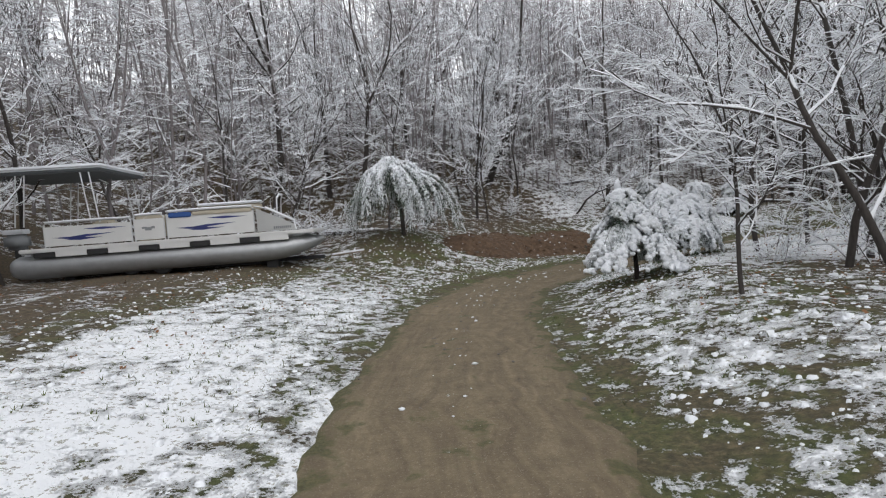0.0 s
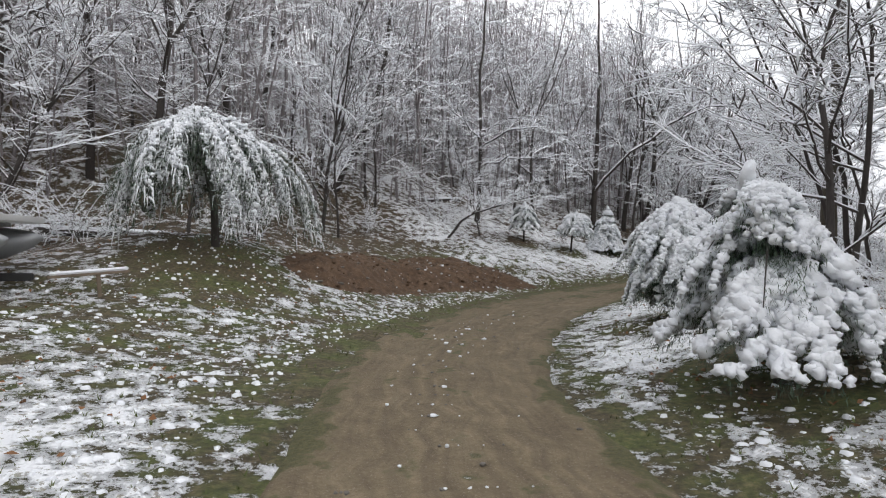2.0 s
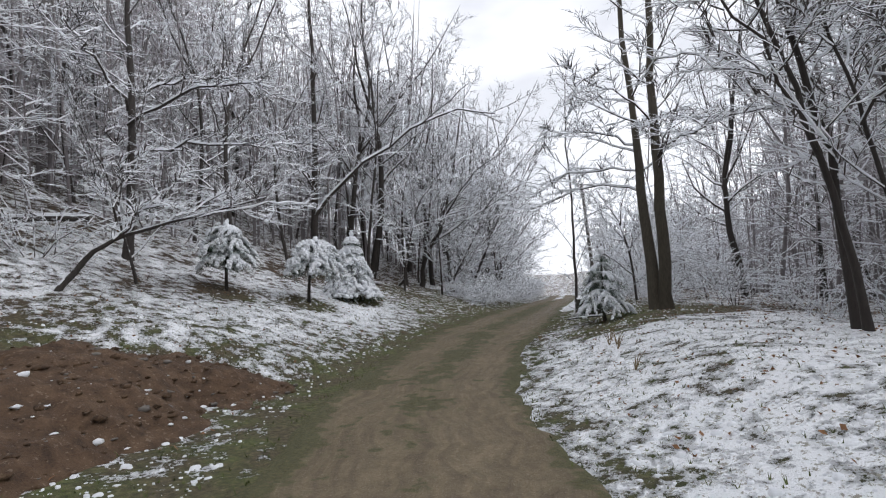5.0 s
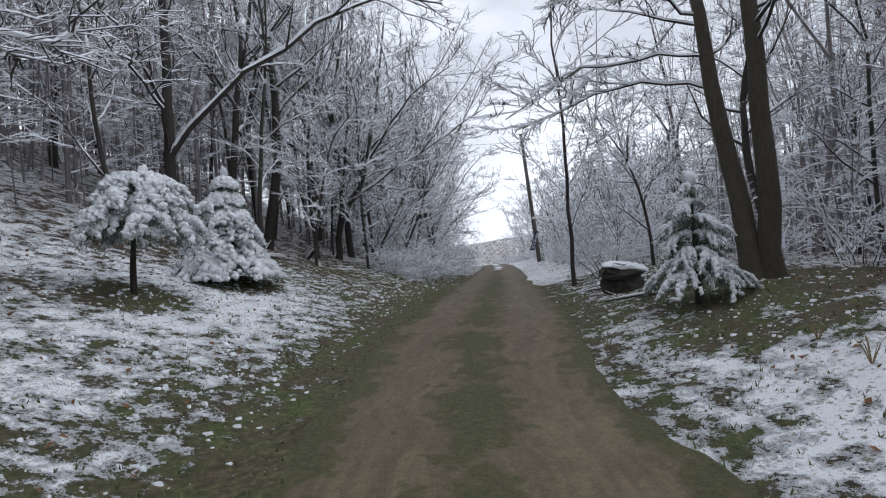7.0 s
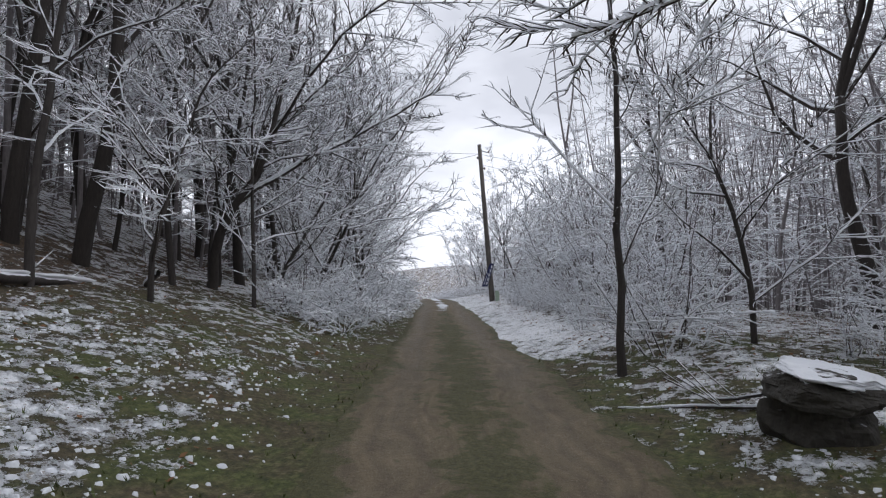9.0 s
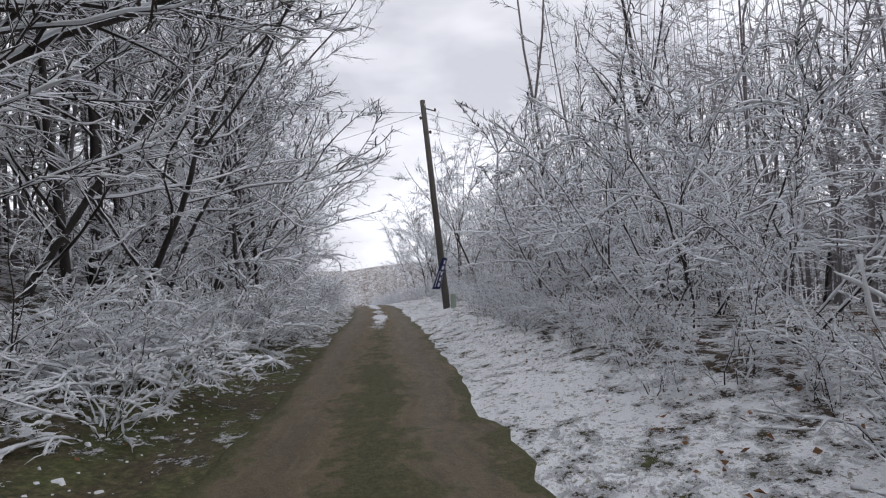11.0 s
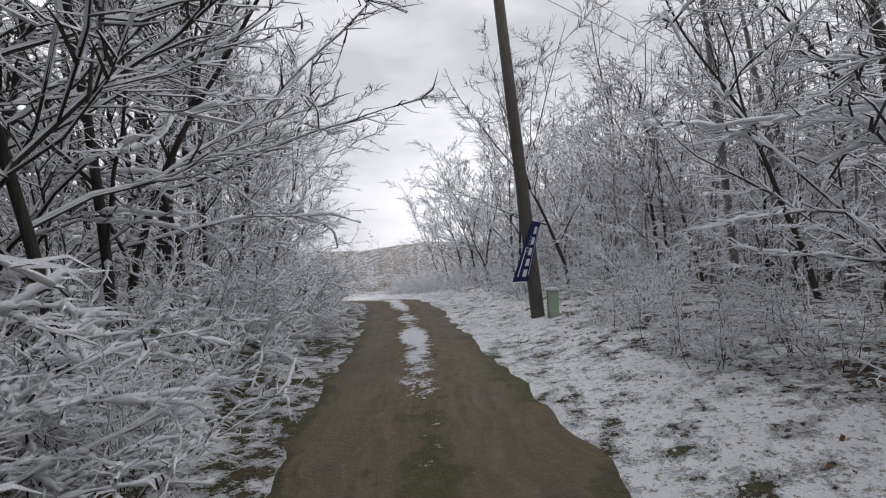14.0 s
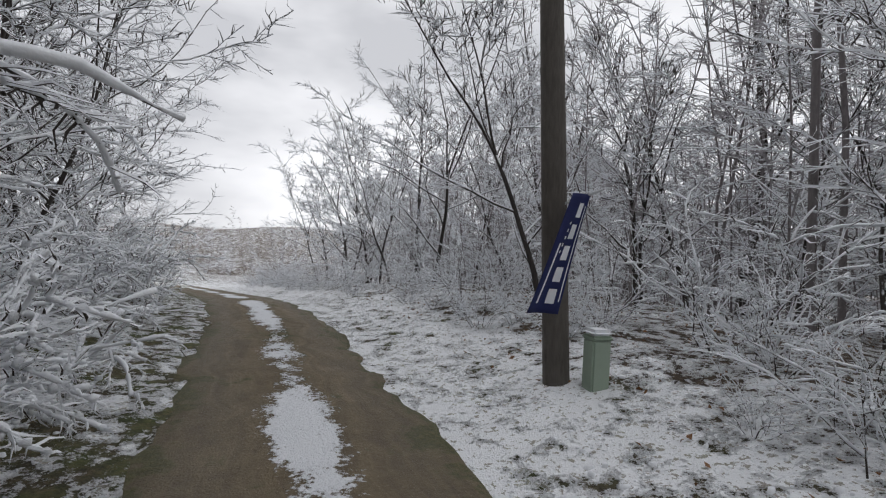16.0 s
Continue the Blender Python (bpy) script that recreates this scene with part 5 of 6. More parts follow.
def weeping_tree(x, y, height, width, seed):
    """A mop-headed tree: boughs arch out from the top of the stem and hang down in long snowy sprays, farthest on one side."""
    r = random.Random(seed)
    top = empty("weeping_tree", pose(x, y, ground_z(x, y)), "dome-shaped weeping tree whose hanging sprays are plastered with snow", "tree")
    v, f = tubes([(np.array([(0.15, 0, -0.2), (0.1, 0, 0.8), (-0.2, 0.1, height * 0.86)]), np.array([0.09, 0.07, 0.04]))], 8)
    mesh_object("trunk", v, f, M_BARK_DARK, top, smooth=True)
    hang, snow, caps, green_v, green_f = [], [], [], [], []
    wide = math.radians(-20)
    for k in range(84):
        a = 2.4 * k + r.uniform(-0.25, 0.25)
        ring = (k % 4) / 3
        reach = width * 0.5 * (0.30 + 0.62 * ring) * r.uniform(0.82, 1.12) * (1 + 0.16 * math.cos(a - wide))
        peak = height * (1.02 - 0.16 * ring) * r.uniform(0.93, 1.05)
        low = max(0.12, peak - (0.9 + 1.2 * ring) * r.uniform(0.55, 1.15) - 0.5 * max(0.0, math.cos(a - wide)) * ring)
        line = []
        for f_ in np.linspace(0, 1, 10):
            out = math.sin(f_ * math.pi / 2) ** 0.9
            z = height * 0.84 + (peak - height * 0.84) * math.sin(min(1.0, f_ * 2.6) * math.pi / 2)
            line.append((-0.2 + math.cos(a + 0.2 * f_) * reach * out, 0.1 + math.sin(a + 0.2 * f_) * reach * out, z - (peak - low) * max(0.0, f_ - 0.22) ** 1.7 / 0.655))
        line = np.array(line)
        dress_bough(top, line, a, r, r.uniform(0.10, 0.16) * (1.15 - 0.35 * ring), True, 1.25, 70, 1.8, caps)
        for q in range(48):
            g = (0.15 + 0.85 * r.random() ** 0.8) * 9
            i0 = min(int(g), 8)
            p = line[i0] + (line[i0 + 1] - line[i0]) * (g - i0)
            ln, b = r.uniform(0.10, 0.36), a + r.uniform(-1.7, 1.7)
            w = r.uniform(0.25, 0.75)
            strand = np.array([p, p + np.array([math.cos(b) * ln * w * 0.7, math.sin(b) * ln * w * 0.7, -ln * r.uniform(0.0, 0.3)]), p + np.array([math.cos(b) * ln * w, math.sin(b) * ln * w, -ln * r.uniform(0.7, 1.2)])])
            hang.append((strand, np.array([0.006, 0.005, 0.0])))
            if r.random() < 0.7:
                snow.append((strand + np.array([math.cos(b) * 0.01, math.sin(b) * 0.01, 0.016]), np.array([0.011, 0.015, 0.0]) * r.uniform(0.4, 1.5)))
            for w_ in range(4):
                q2 = strand[1] + (strand[2] - strand[1]) * r.uniform(-0.3, 1.0)
                c = r.uniform(0, 2 * math.pi)
                tip = q2 + np.array([math.cos(c) * 0.05, math.sin(c) * 0.05, -r.uniform(0.05, 0.14)])
                sd = np.array([-math.sin(c), math.cos(c), 0]) * 0.008
                m = len(green_v)
                green_v += [q2 - sd, q2 + sd, tip]
                green_f.append((m, m + 1, m + 2))
    v, f = spikes(hang)
    tagged(mesh_object("spray", v, f, M_TWIG, top), "fine hanging twigs", kind="stuff")
    tagged(mesh_object("foliage", green_v, green_f, M_NEEDLE, top), "thin green hanging foliage", kind="stuff")
    v, f = spikes(snow)
    tagged(mesh_object("snow_load", v, f, M_SNOW, top), "snow plastered on the hanging sprays", kind="stuff")
    v, f = gather(caps)
    tagged(mesh_object("snow_cap", v, f, M_SNOW, top, smooth=True), "clumps of snow over the dome", kind="stuff")
    return top


weeping_tree(-3.05, 15.8, 2.6, 4.25, 21)


# ---- the heap of bare soil ----
HEAP = np.array([(-1.84, 15.78), (-1.22, 15.07), (-0.07, 15.53), (0.91, 16.15), (1.77, 17.15), (2.85, 18.27), (4.6, 19.06), (6.46, 19.86), (7.55, 20.54), (6.93, 21.52), (6.2, 22.11), (4.77, 22.31), (3.45, 22.29), (2.26, 21.39), (0.51, 20.54), (-0.79, 19.53), (-1.43, 17.65)])


def inside_heap(x, y):
    """Metres inside the edge of the heap (negative: outside), for arrays."""
    x, y = np.asarray(x, float), np.asarray(y, float)
    best, odd = np.full(x.shape, 1e9), np.zeros(x.shape, bool)
    for (ax, ay), (bx, by) in zip(HEAP, np.roll(HEAP, -1, 0)):
        dx, dy = bx - ax, by - ay
        k = np.clip(((x - ax) * dx + (y - ay) * dy) / (dx * dx + dy * dy), 0, 1)
        best = np.minimum(best, np.hypot(x - ax - k * dx, y - ay - k * dy))
        cross = ((ay > y) != (by > y)) & (x < (bx - ax) * (y - ay) / (by - ay + 1e-12) + ax)
        odd ^= cross
    return np.where(odd, best, -best)


def soil_heap():
    xs, ys = np.arange(-3.6, 9.0, 0.1), np.arange(13.6, 24.0, 0.1)
    gx, gy = np.meshgrid(xs, ys, indexing="xy")
    fx, fy = gx.ravel(), gy.ravel()
    sd = inside_heap(fx, fy)
    n1 = np.array([noise.noise((a * 0.8, b * 0.8, 1)) for a, b in zip(fx, fy)])
    n2 = np.array([noise.noise((a * 2.6, b * 2.6, 2)) + 0.6 * noise.noise((a * 7, b * 7, 3)) for a, b in zip(fx, fy)])
    sd = sd + 0.22 * n1 + 0.16 * n2
    z = land(fx, fy) - 0.05 + 0.48 * step_up(sd, -0.15, 1.5) + (0.09 * n1 + 0.055 * n2) * step_up(sd, 0, 0.5)
    nx = len(xs)
    idx = np.arange(len(fx)).reshape(len(ys), nx)
    quads = np.stack([idx[:-1, :-1], idx[:-1, 1:], idx[1:, 1:], idx[1:, :-1]], -1).reshape(-1, 4)
    quads = quads[(sd[quads] > -0.12).all(1)]
    used = np.unique(quads)
    back = np.zeros(len(fx), int)
    back[used] = np.arange(len(used))
    ob = mesh_object("soil_mound", np.stack([fx, fy, z], 1)[used], back[quads].tolist(), M_SOIL, smooth=True)
    return tagged(ob, "long low mound of bare reddish-brown soil beside the drive", "mound")


def heap_crumbs(heap):
    """Stones, clods and bits of snow on the bare soil."""
    r = random.Random(61)
    co = [v.co.copy() for v in heap.data.vertices]
    lists = {"snow": [], "soil": [], "stone": []}
    for k in range(1500):
        p = co[r.randrange(len(co))]
        kind = "snow" if k % 9 == 0 else "stone" if k % 5 == 1 else "soil"
        sz = 0.010 + 0.045 * r.random() ** 3
        lists[kind].append(lump((p.x + r.uniform(-0.05, 0.05), p.y + r.uniform(-0.05, 0.05), p.z), (sz * 1.4, sz, sz * 0.6), k, 4, 6, 0.6))
    for kind, name, mat, label in (("snow", "snow_crumbs", M_SNOW, "bits of snow on the bare soil"), ("soil", "soil_clods", M_SOIL, "loose clods on the soil mound"), ("stone", "pebbles", M_STONE, "small stones on the soil mound")):
        v, f = gather(lists[kind])
        tagged(mesh_object(name, v, f, mat, smooth=True), label, kind, kind="stuff")


heap_crumbs(soil_heap())


def fallen_log(x, y, length, girth, turn, tilt, seed, label):
    r = random.Random(seed)
    ob = empty("fallen_log", pose(x, y, ground_z(x, y) + girth * 0.8, 0, tilt, turn), label, "log", "fallen wood")
    pts = np.array([(length * (f - 0.5), 0.06 * r.uniform(-1, 1) * length * 0.3, 0.02 * r.uniform(-1, 1)) for f in np.linspace(0, 1, 7)])
    v, f = tubes([(pts, np.linspace(girth, girth * 0.6, 7))], 9)
    mesh_object("wood", v, f, M_BARK, ob, smooth=True)
    v, f = tongue(pts + np.array([0, 0, girth * 0.7]), girth * 0.85, girth * 0.5, seed, 16, 8)
    mesh_object("snow", v, f, M_SNOW, ob, "snow along the log", smooth=True)
    for k in range(3):
        p = pts[r.randrange(2, 6)]
        v, f = tubes([(np.array([p, p + np.array([r.uniform(0.2, 0.5), r.uniform(-0.4, 0.4), r.uniform(0.1, 0.5)])]), np.array([girth * 0.3, 0.01]))], 5)
        mesh_object("stub", v, f, M_BARK, ob)


fallen_log(21.0, 29.7, 1.3, 0.07, 60, 20, 1, "broken snow-covered limb leaning on the bank")
fallen_log(18.7, 29.3, 2.6, 0.09, 20, 4, 2, "fallen grey log under snow on the bank")
fallen_log(24.5, 29.4, 2.2, 0.07, 150, 8, 3, "fallen branch under snow by the trees")
fallen_log(-5.41, 19.24, 3.6, 0.12, 10, 3, 4, "long fallen trunk with snow on top")
fallen_log(6.2, 29.86, 3.2, 0.10, 170, 4, 5, "fallen trunk with snow in the wood")
fallen_log(18.7, 20.1, 1.6, 0.022, 70, 10, 7, "thin snowy fallen branch beside the boulder")
fallen_log(18.9, 19.8, 1.3, 0.018, 20, 14, 8, "thin snowy fallen branch beside the boulder")
fallen_log(16.4, 18.5, 1.9, 0.03, 110, 6, 9, "arched snowy branch lying by the boulder")
fallen_log(26.5, 19.6, 2.4, 0.06, 30, 6, 6, "snowy fallen branch among the brush")


# ---- the pontoon boat ----
def boat():
    """Built along x (bow at +x), deck at z 0, the side towards the drive at -y."""
    stern, turn, length = np.array([-12.24, 10.83]), 7.6, 6.6
    way = np.array([math.cos(radians(turn)), math.sin(radians(turn))]) * length
    deck_z, grow = 1.52, Matrix.Diagonal((1.1, 1.1, 1.1, 1))
    top = empty("pontoon_boat", pose(stern[0], stern[1], deck_z, 0, -0.8, turn) @ grow, "snow-dusted white pontoon boat with blue stripes on its trailer", "boat")
    L, W = length, 2.5
    part("deck", box_bm((L + 0.5, W, 0.10), (L / 2 - 0.3, W / 2, -0.05), 0.02), M_GEL, top, "white deck edge trim")
    for y in (0.33, W - 0.33):
        prof = [(0.04, -0.95), (0.22, -0.85), (0.29, -0.70), (0.30, -0.4), (0.30, L - 1.4), (0.285, L - 0.9), (0.22, L - 0.45), (0.12, L - 0.15), (0.03, L - 0.02)]
        bm = lathe_bm(prof, 20, "x")
        for v in bm.verts:
            f = max(0.0, (v.co.x - (L - 1.5)) / 1.5)
            v.co.z += 0.16 * f * f
        bmesh.ops.translate(bm, vec=(0, y, -0.46), verts=bm.verts)
        tube = part("pontoon_tube", bm, M_TUBE, top, "dull aluminium float tube", True)
        v, f = tubes([(np.array([(x, y, -0.165 + (0.08 * max(0, (x - L + 1.5) / 1.5) ** 2)) for x in np.linspace(-0.6, L - 0.4, 9)]), np.full(9, 0.035))], 6)
        mesh_object("snow_strip", v, f, M_SNOW, tube, "snow line along the tube")
    for k in range(5):
        # black blocks stand in for the shade in the open gaps
        part("bracket", box_bm((0.50, 0.05, 0.13), (0.03 + k * 1.22, 0.03, -0.165), 0.008), M_BLACK, top, "black block for the shaded gap between deck brackets")
        part("skirt", box_bm((0.72, 0.05, 0.13), (0.64 + k * 1.22, 0.028, -0.165), 0.006), M_GEL, top, "white deck skirt")
    # railing panels: stern, gate, long bow panel, slanting bow end
    panels = [(0.05, 2.08, 0.60), (2.15, 2.86, 0.64), (2.93, 5.05, 0.68)]
    for a, b, h in panels:
        gate = (a, b, h) == panels[1]
        p = part("side_panel" if not gate else "gate", box_bm((b - a, 0.03, h - 0.12), ((a + b) / 2, 0.06, (h - 0.12) / 2 + 0.03), 0.006), M_GEL, top, "white side gate" if gate else "white side panel")
        rail = [np.array([(a, 0.06, 0.0), (a, 0.06, h - 0.05), (a + 0.05, 0.06, h), (b - 0.05, 0.06, h), (b, 0.06, h - 0.05), (b, 0.06, 0.0)])]
        v, f = tubes([(q, np.full(len(q), 0.019)) for q in rail], 6)
        mesh_object("rail", v, f, M_ALU, p, "aluminium tube rail")
        v, f = tubes([(np.array([(a + 0.03, 0.06, h + 0.03), ((a + b) / 2, 0.06, h + 0.035), (b - 0.03, 0.06, h + 0.03)]), np.array([0.025, 0.03, 0.022]))], 6)
        mesh_object("snow_strip", v, f, M_SNOW, p, "snow along the rail")
        if gate:
            for k, (dx, dz, w, hh) in enumerate(((0.24, 0.33, 0.12, 0.05), (0.33, 0.30, 0.16, 0.08), (0.45, 0.33, 0.08, 0.06))):
                part("emblem", box_bm((w, 0.006, hh), (a + dx, 0.041, dz), 0.002), M_GREY, p, "small dark emblem")
            continue
        mid = (a + b) / 2
        for k, (dx, dz, w, tilt) in enumerate(((-0.30, 0.22, 1.0, 3), (0.0, 0.26, 1.3, -3), (-0.1, 0.19, 0.9, -1), (0.35, 0.42, 1.0, 1))):
            bm = bmesh.new()
            vs = [bm.verts.new(q) for q in ((-w / 2, 0, 0.0), (-w * 0.1, 0, -0.032), (w / 2, 0, 0.0), (-w * 0.05, 0, 0.032))]
            bm.faces.new(vs)
            bmesh.ops.transform(bm, matrix=pose(mid + dx * (b - a) / 1.8, 0.042, dz * h / 0.62, 0, tilt, 0), verts=bm.verts)
            part("stripe", bm, M_NAVY, p, "dark blue swoosh stripe")
    part("rolled_cover", box_bm((0.55, 0.05, 0.13), (3.26, 0.035, 0.59), 0.02), M_BLUE, top, "blue canvas cover")
    part("canvas_strip", box_bm((1.45, 0.04, 0.09), (4.28, 0.038, 0.60), 0.015), M_BEIGE, top, "beige canvas strip under the rail")
    part("seat_back", box_bm((1.55, 0.28, 0.22), (4.45, 0.30, 0.68), 0.05), M_BEIGE, top, "beige bench back with snow")
    part("seat_snow", box_bm((1.6, 0.34, 0.07), (4.45, 0.28, 0.81), 0.03), M_SNOW, top, "snow on the bench")
    bm = bmesh.new()
    vs = [bm.verts.new(q) for q in ((5.12, 0.05, 0.02), (6.05, 0.05, 0.02), (6.05, 0.05, 0.16), (5.12, 0.05, 0.62))]
    bm.faces.new(vs)
    bmesh.ops.solidify(bm, geom=bm.faces[:], thickness=0.03)
    bowp = part("bow_panel", bm, M_GEL, top, "slanting white bow panel")
    for k in range(9):
        part("letter_bar", box_bm((0.035, 0.005, 0.06), (5.55 + k * 0.05, 0.045 - 0.02, 0.10), 0.001), M_GREY, bowp)
    rails = [np.array([(5.08, 0.06, 0.68), (5.35, 0.06, 0.62), (6.05, 0.06, 0.24), (6.08, 0.06, 0.0)]), np.array([(5.55, 0.4, 0.0), (5.6, 0.4, 0.85), (5.65, 0.5, 0.95), (5.65, 0.9, 0.95), (5.6, 1.0, 0.85), (5.55, 1.0, 0.0)])]
    for q in rails:
        v, f = tubes([(q, np.full(len(q), 0.02))], 6)
        mesh_object("bow_rail", v, f, M_ALU, top, "aluminium bow rail", True)
        v, f = tubes([(q[1:4] + np.array([0, 0, 0.03]), np.full(3, 0.024))], 6)
        mesh_object("snow_strip", v, f, M_SNOW, top, "snow on the bow rail")
    # canopy on slim posts
    for x in (-0.6, -0.4, 1.15, 1.35):
        for y in (0.08, W - 0.08):
            v, f = tubes([(np.array([(x, y, 0.55), (x + (0.14 if x < 1 else -0.14), y, 1.82)]), np.full(2, 0.018))], 6)
            mesh_object("canopy_post", v, f, M_ALU, top)
    canopy = part("canopy", box_bm((2.95, W, 0.10), (0.05, W / 2, 1.86), 0.04), M_CANOPY, top, "dark canvas canopy")
    part("canopy_snow", box_bm((2.98, W + 0.04, 0.11), (0.05, W / 2, 1.955), 0.045), M_SNOW, canopy, "slab of snow on the canopy")
    part("console", box_bm((0.5, 0.5, 0.75), (1.75, W - 0.6, 0.38), 0.05), M_BEIGE, top, "beige helm console")
    for x in (1.3, 2.6):
        part("seat", box_bm((0.45, 0.5, 0.55), (x, 0.45, 0.36), 0.08), M_BEIGE, top, "beige vinyl seat")
    # outboard at the stern
    motor = part("outboard_motor", box_bm((0.55, 0.36, 0.42), (-1.0, 0.75, 0.22), 0.09), M_GREY, top, "grey outboard with a snow cap", True)
    part("motor_snow", box_bm((0.58, 0.40, 0.12), (-1.01, 0.75, 0.47), 0.055), M_SNOW, motor)
    part("motor_leg", box_bm((0.22, 0.12, 0.85), (-0.97, 0.75, -0.35), 0.03), M_BLACK, motor)
    part("transom", box_bm((0.25, 1.2, 0.12), (-0.62, 1.0, -0.10), 0.02), M_TUBE, top)
    # trailer beneath
    trailer = empty("boat_trailer", pose(stern[0], stern[1], deck_z, 0, 0, turn) @ grow, "dark low boat trailer under the boat", "trailer")
    for y in (0.62, W - 0.62):
        part("beam", box_bm((5.2, 0.10, 0.10), (2.9, y, -0.72), 0.01), M_BLACK, trailer)
    for x in (0.9, 2.2, 3.6, 5.0):
        part("cross_bar", box_bm((0.08, W - 0.7, 0.08), (x, W / 2, -0.70 + 0.001), 0.01), M_BLACK, trailer)
    for x in (1.9, 2.65):
        for y in (0.12, W - 0.12):
            gz = (ground_z(*(stern + way / length * x * 1.1)) - deck_z) / 1.1
            wheel = part("wheel", lathe_bm([(0.10, -0.09), (0.24, -0.10), (0.27, -0.06), (0.27, 0.06), (0.24, 0.10), (0.10, 0.09)], 18, "y"), M_BLACK, trailer, "black trailer tyre", True)
            wheel.matrix_local = pose(x, y + 0.2, max(gz + 0.27, -0.75))
            part("rim", lathe_bm([(0.03, -0.115), (0.13, -0.11), (0.14, -0.07)], 14, "y"), M_WOOD, wheel, "rusty rim")
    for x in (0.35, 5.35):
        gz = (ground_z(*(stern + way / length * x * 1.1 + np.array([0.1, 0.3]))) - deck_z) / 1.1
        part("block", box_bm((0.28, 0.4, abs(gz + 0.70) + 0.1), (x, 0.6, (gz - 0.74) / 2), 0.02), M_BLACK, trailer, "dark support block")
    part("tongue", box_bm((1.3, 0.10, 0.10), (6.0, W / 2, -0.72), 0.01), M_BLACK, trailer)
    return top


boat()


def plank():
    z = ground_z(-4.32, 12.72)
    ob = empty("plank", pose(-4.32, 12.72, z, 0, -4, 22), "snow-topped loose plank propped on a stake", "plank")
    part("board", box_bm((1.0, 0.09, 0.04), (0, 0, 0.33), 0.006), M_WOOD, ob)
    part("snow_strip", box_bm((0.98, 0.09, 0.05), (0, 0, 0.375), 0.02), M_SNOW, ob, "snow along the board")
    part("stake", box_bm((0.05, 0.05, 0.55), (0.1, 0, 0.06), 0.006), M_WOOD, ob)


plank()


# ---- boulder, bench, utility pole, flag, pedestal ----
M_STONE_DARK = bark_material("dark_stone", (0.022, 0.020, 0.017), (0.085, 0.078, 0.066), 0.9)


def rock_mesh(centre, size, seed, cuts=15):
    """A broken stone: a rough body cut by many planes."""
    r = random.Random(int(seed * 10))
    planes = []
    for k in range(cuts):
        n = Vector((r.gauss(0, 1), r.gauss(0, 1), r.gauss(0, 0.8))).normalized()
        planes.append((n, r.uniform(0.68, 0.95)))
    planes += [(Vector((0, 0, 1)), 0.8), (Vector((0, 0, -1)), 0.8)]
    bm = bmesh.new()
    bmesh.ops.create_icosphere(bm, subdivisions=5, radius=1.0)
    for v in bm.verts:
        d = v.co.normalized()
        k = min([1.25] + [h / max(1e-3, d.dot(n)) for n, h in planes if d.dot(n) > 0.05])
        k *= 1 + 0.06 * noise.noise(d * 4 + Vector((seed, 0, 0))) + 0.03 * noise.noise(d * 12) + 0.02 * noise.noise(Vector((d.x, d.y, d.z * 9)) * 2)
        v.co = Vector((d.x * size[0], d.y * size[1], d.z * size[2])) * k + Vector(centre)
    return bm


def boulder():
    x, y = 17.7, 19.27
    ob = empty("boulder", pose(x, y, ground_z(x, y), 0, 0, 25), "dark layered boulder with a cap of snow", "boulder")
    part("base_stone", rock_mesh((0.05, 0, 0.08), (0.38, 0.36, 0.32), 3.0), M_STONE_DARK, ob)
    slab = part("top_slab", rock_mesh((0, 0, 0), (0.47, 0.44, 0.19), 7.0), M_STONE_DARK, ob)
    slab.matrix_local = pose(-0.02, 0, 0.40, 6, -5, 0)
    bm = rock_mesh((0, 0, 0.115), (0.41, 0.39, 0.055), 9.0, 9)
    for v in bm.verts:
        v.co.z -= 0.09 * max(0.0, -v.co.x - v.co.y - 0.25) + 0.02 * noise.noise(v.co * 7)
    part("snow_cap", bm, M_SNOW, slab, "rough cap of snow", smooth=True)
    part("snow_ledge", rock_mesh((0.30, -0.14, 0.25), (0.12, 0.14, 0.03), 4.0), M_SNOW, ob, smooth=True)


boulder()


def utility_pole():
    base = Vector((39.23, 26.65, ground_z(39.23, 26.65)))
    peak = Vector((38.98, 27.2, base.z + 8.05))
    ob = empty("utility_pole", Matrix.Translation(base), "weathered leaning wooden utility pole with line brackets", "utility pole")
    d = peak - base
    v, f = tubes([([(-d * 0.03)[:], (d * 0.0)[:], (d * 0.5)[:], d[:]], [0.145, 0.14, 0.12, 0.10])], 14)
    mesh_object("shaft", v, f, M_POLE, ob, smooth=True)
    for k, (frac, out) in enumerate(((0.965, 0.45), (0.86, 0.18), (0.93, 0.14))):
        p = d * frac
        side = Vector((0.15, -1, 0)).normalized() * (1 if k < 2 else -1)
        v, f = tubes([([p[:], (p + side * out + Vector((0, 0, -0.16)))[:]], [0.03, 0.025])], 6)
        arm = mesh_object("bracket", v, f, M_GREY, ob)
        bm = lathe_bm([(0.02, -0.06), (0.05, -0.04), (0.035, 0), (0.05, 0.03), (0.02, 0.07)], 10)
        bmesh.ops.translate(bm, vec=p + side * out + Vector((0, 0, -0.12)), verts=bm.verts)
        part("insulator", bm, M_CERAMIC, arm, "brown ceramic insulator", True)
    return base, d


POLE_BASE, POLE_WAY = utility_pole()


def wire(a, b, sag, r=0.008):
    a, b = np.array(a), np.array(b)
    pts = [a + (b - a) * f - np.array([0, 0, sag * 4 * f * (1 - f)]) for f in np.linspace(0, 1, 20)]
    v, f = tubes([(np.array(pts), np.full(20, r))], 4)
    tagged(mesh_object("power_line", v, f, M_WIRE), "thin overhead line strung from the pole", "power line")


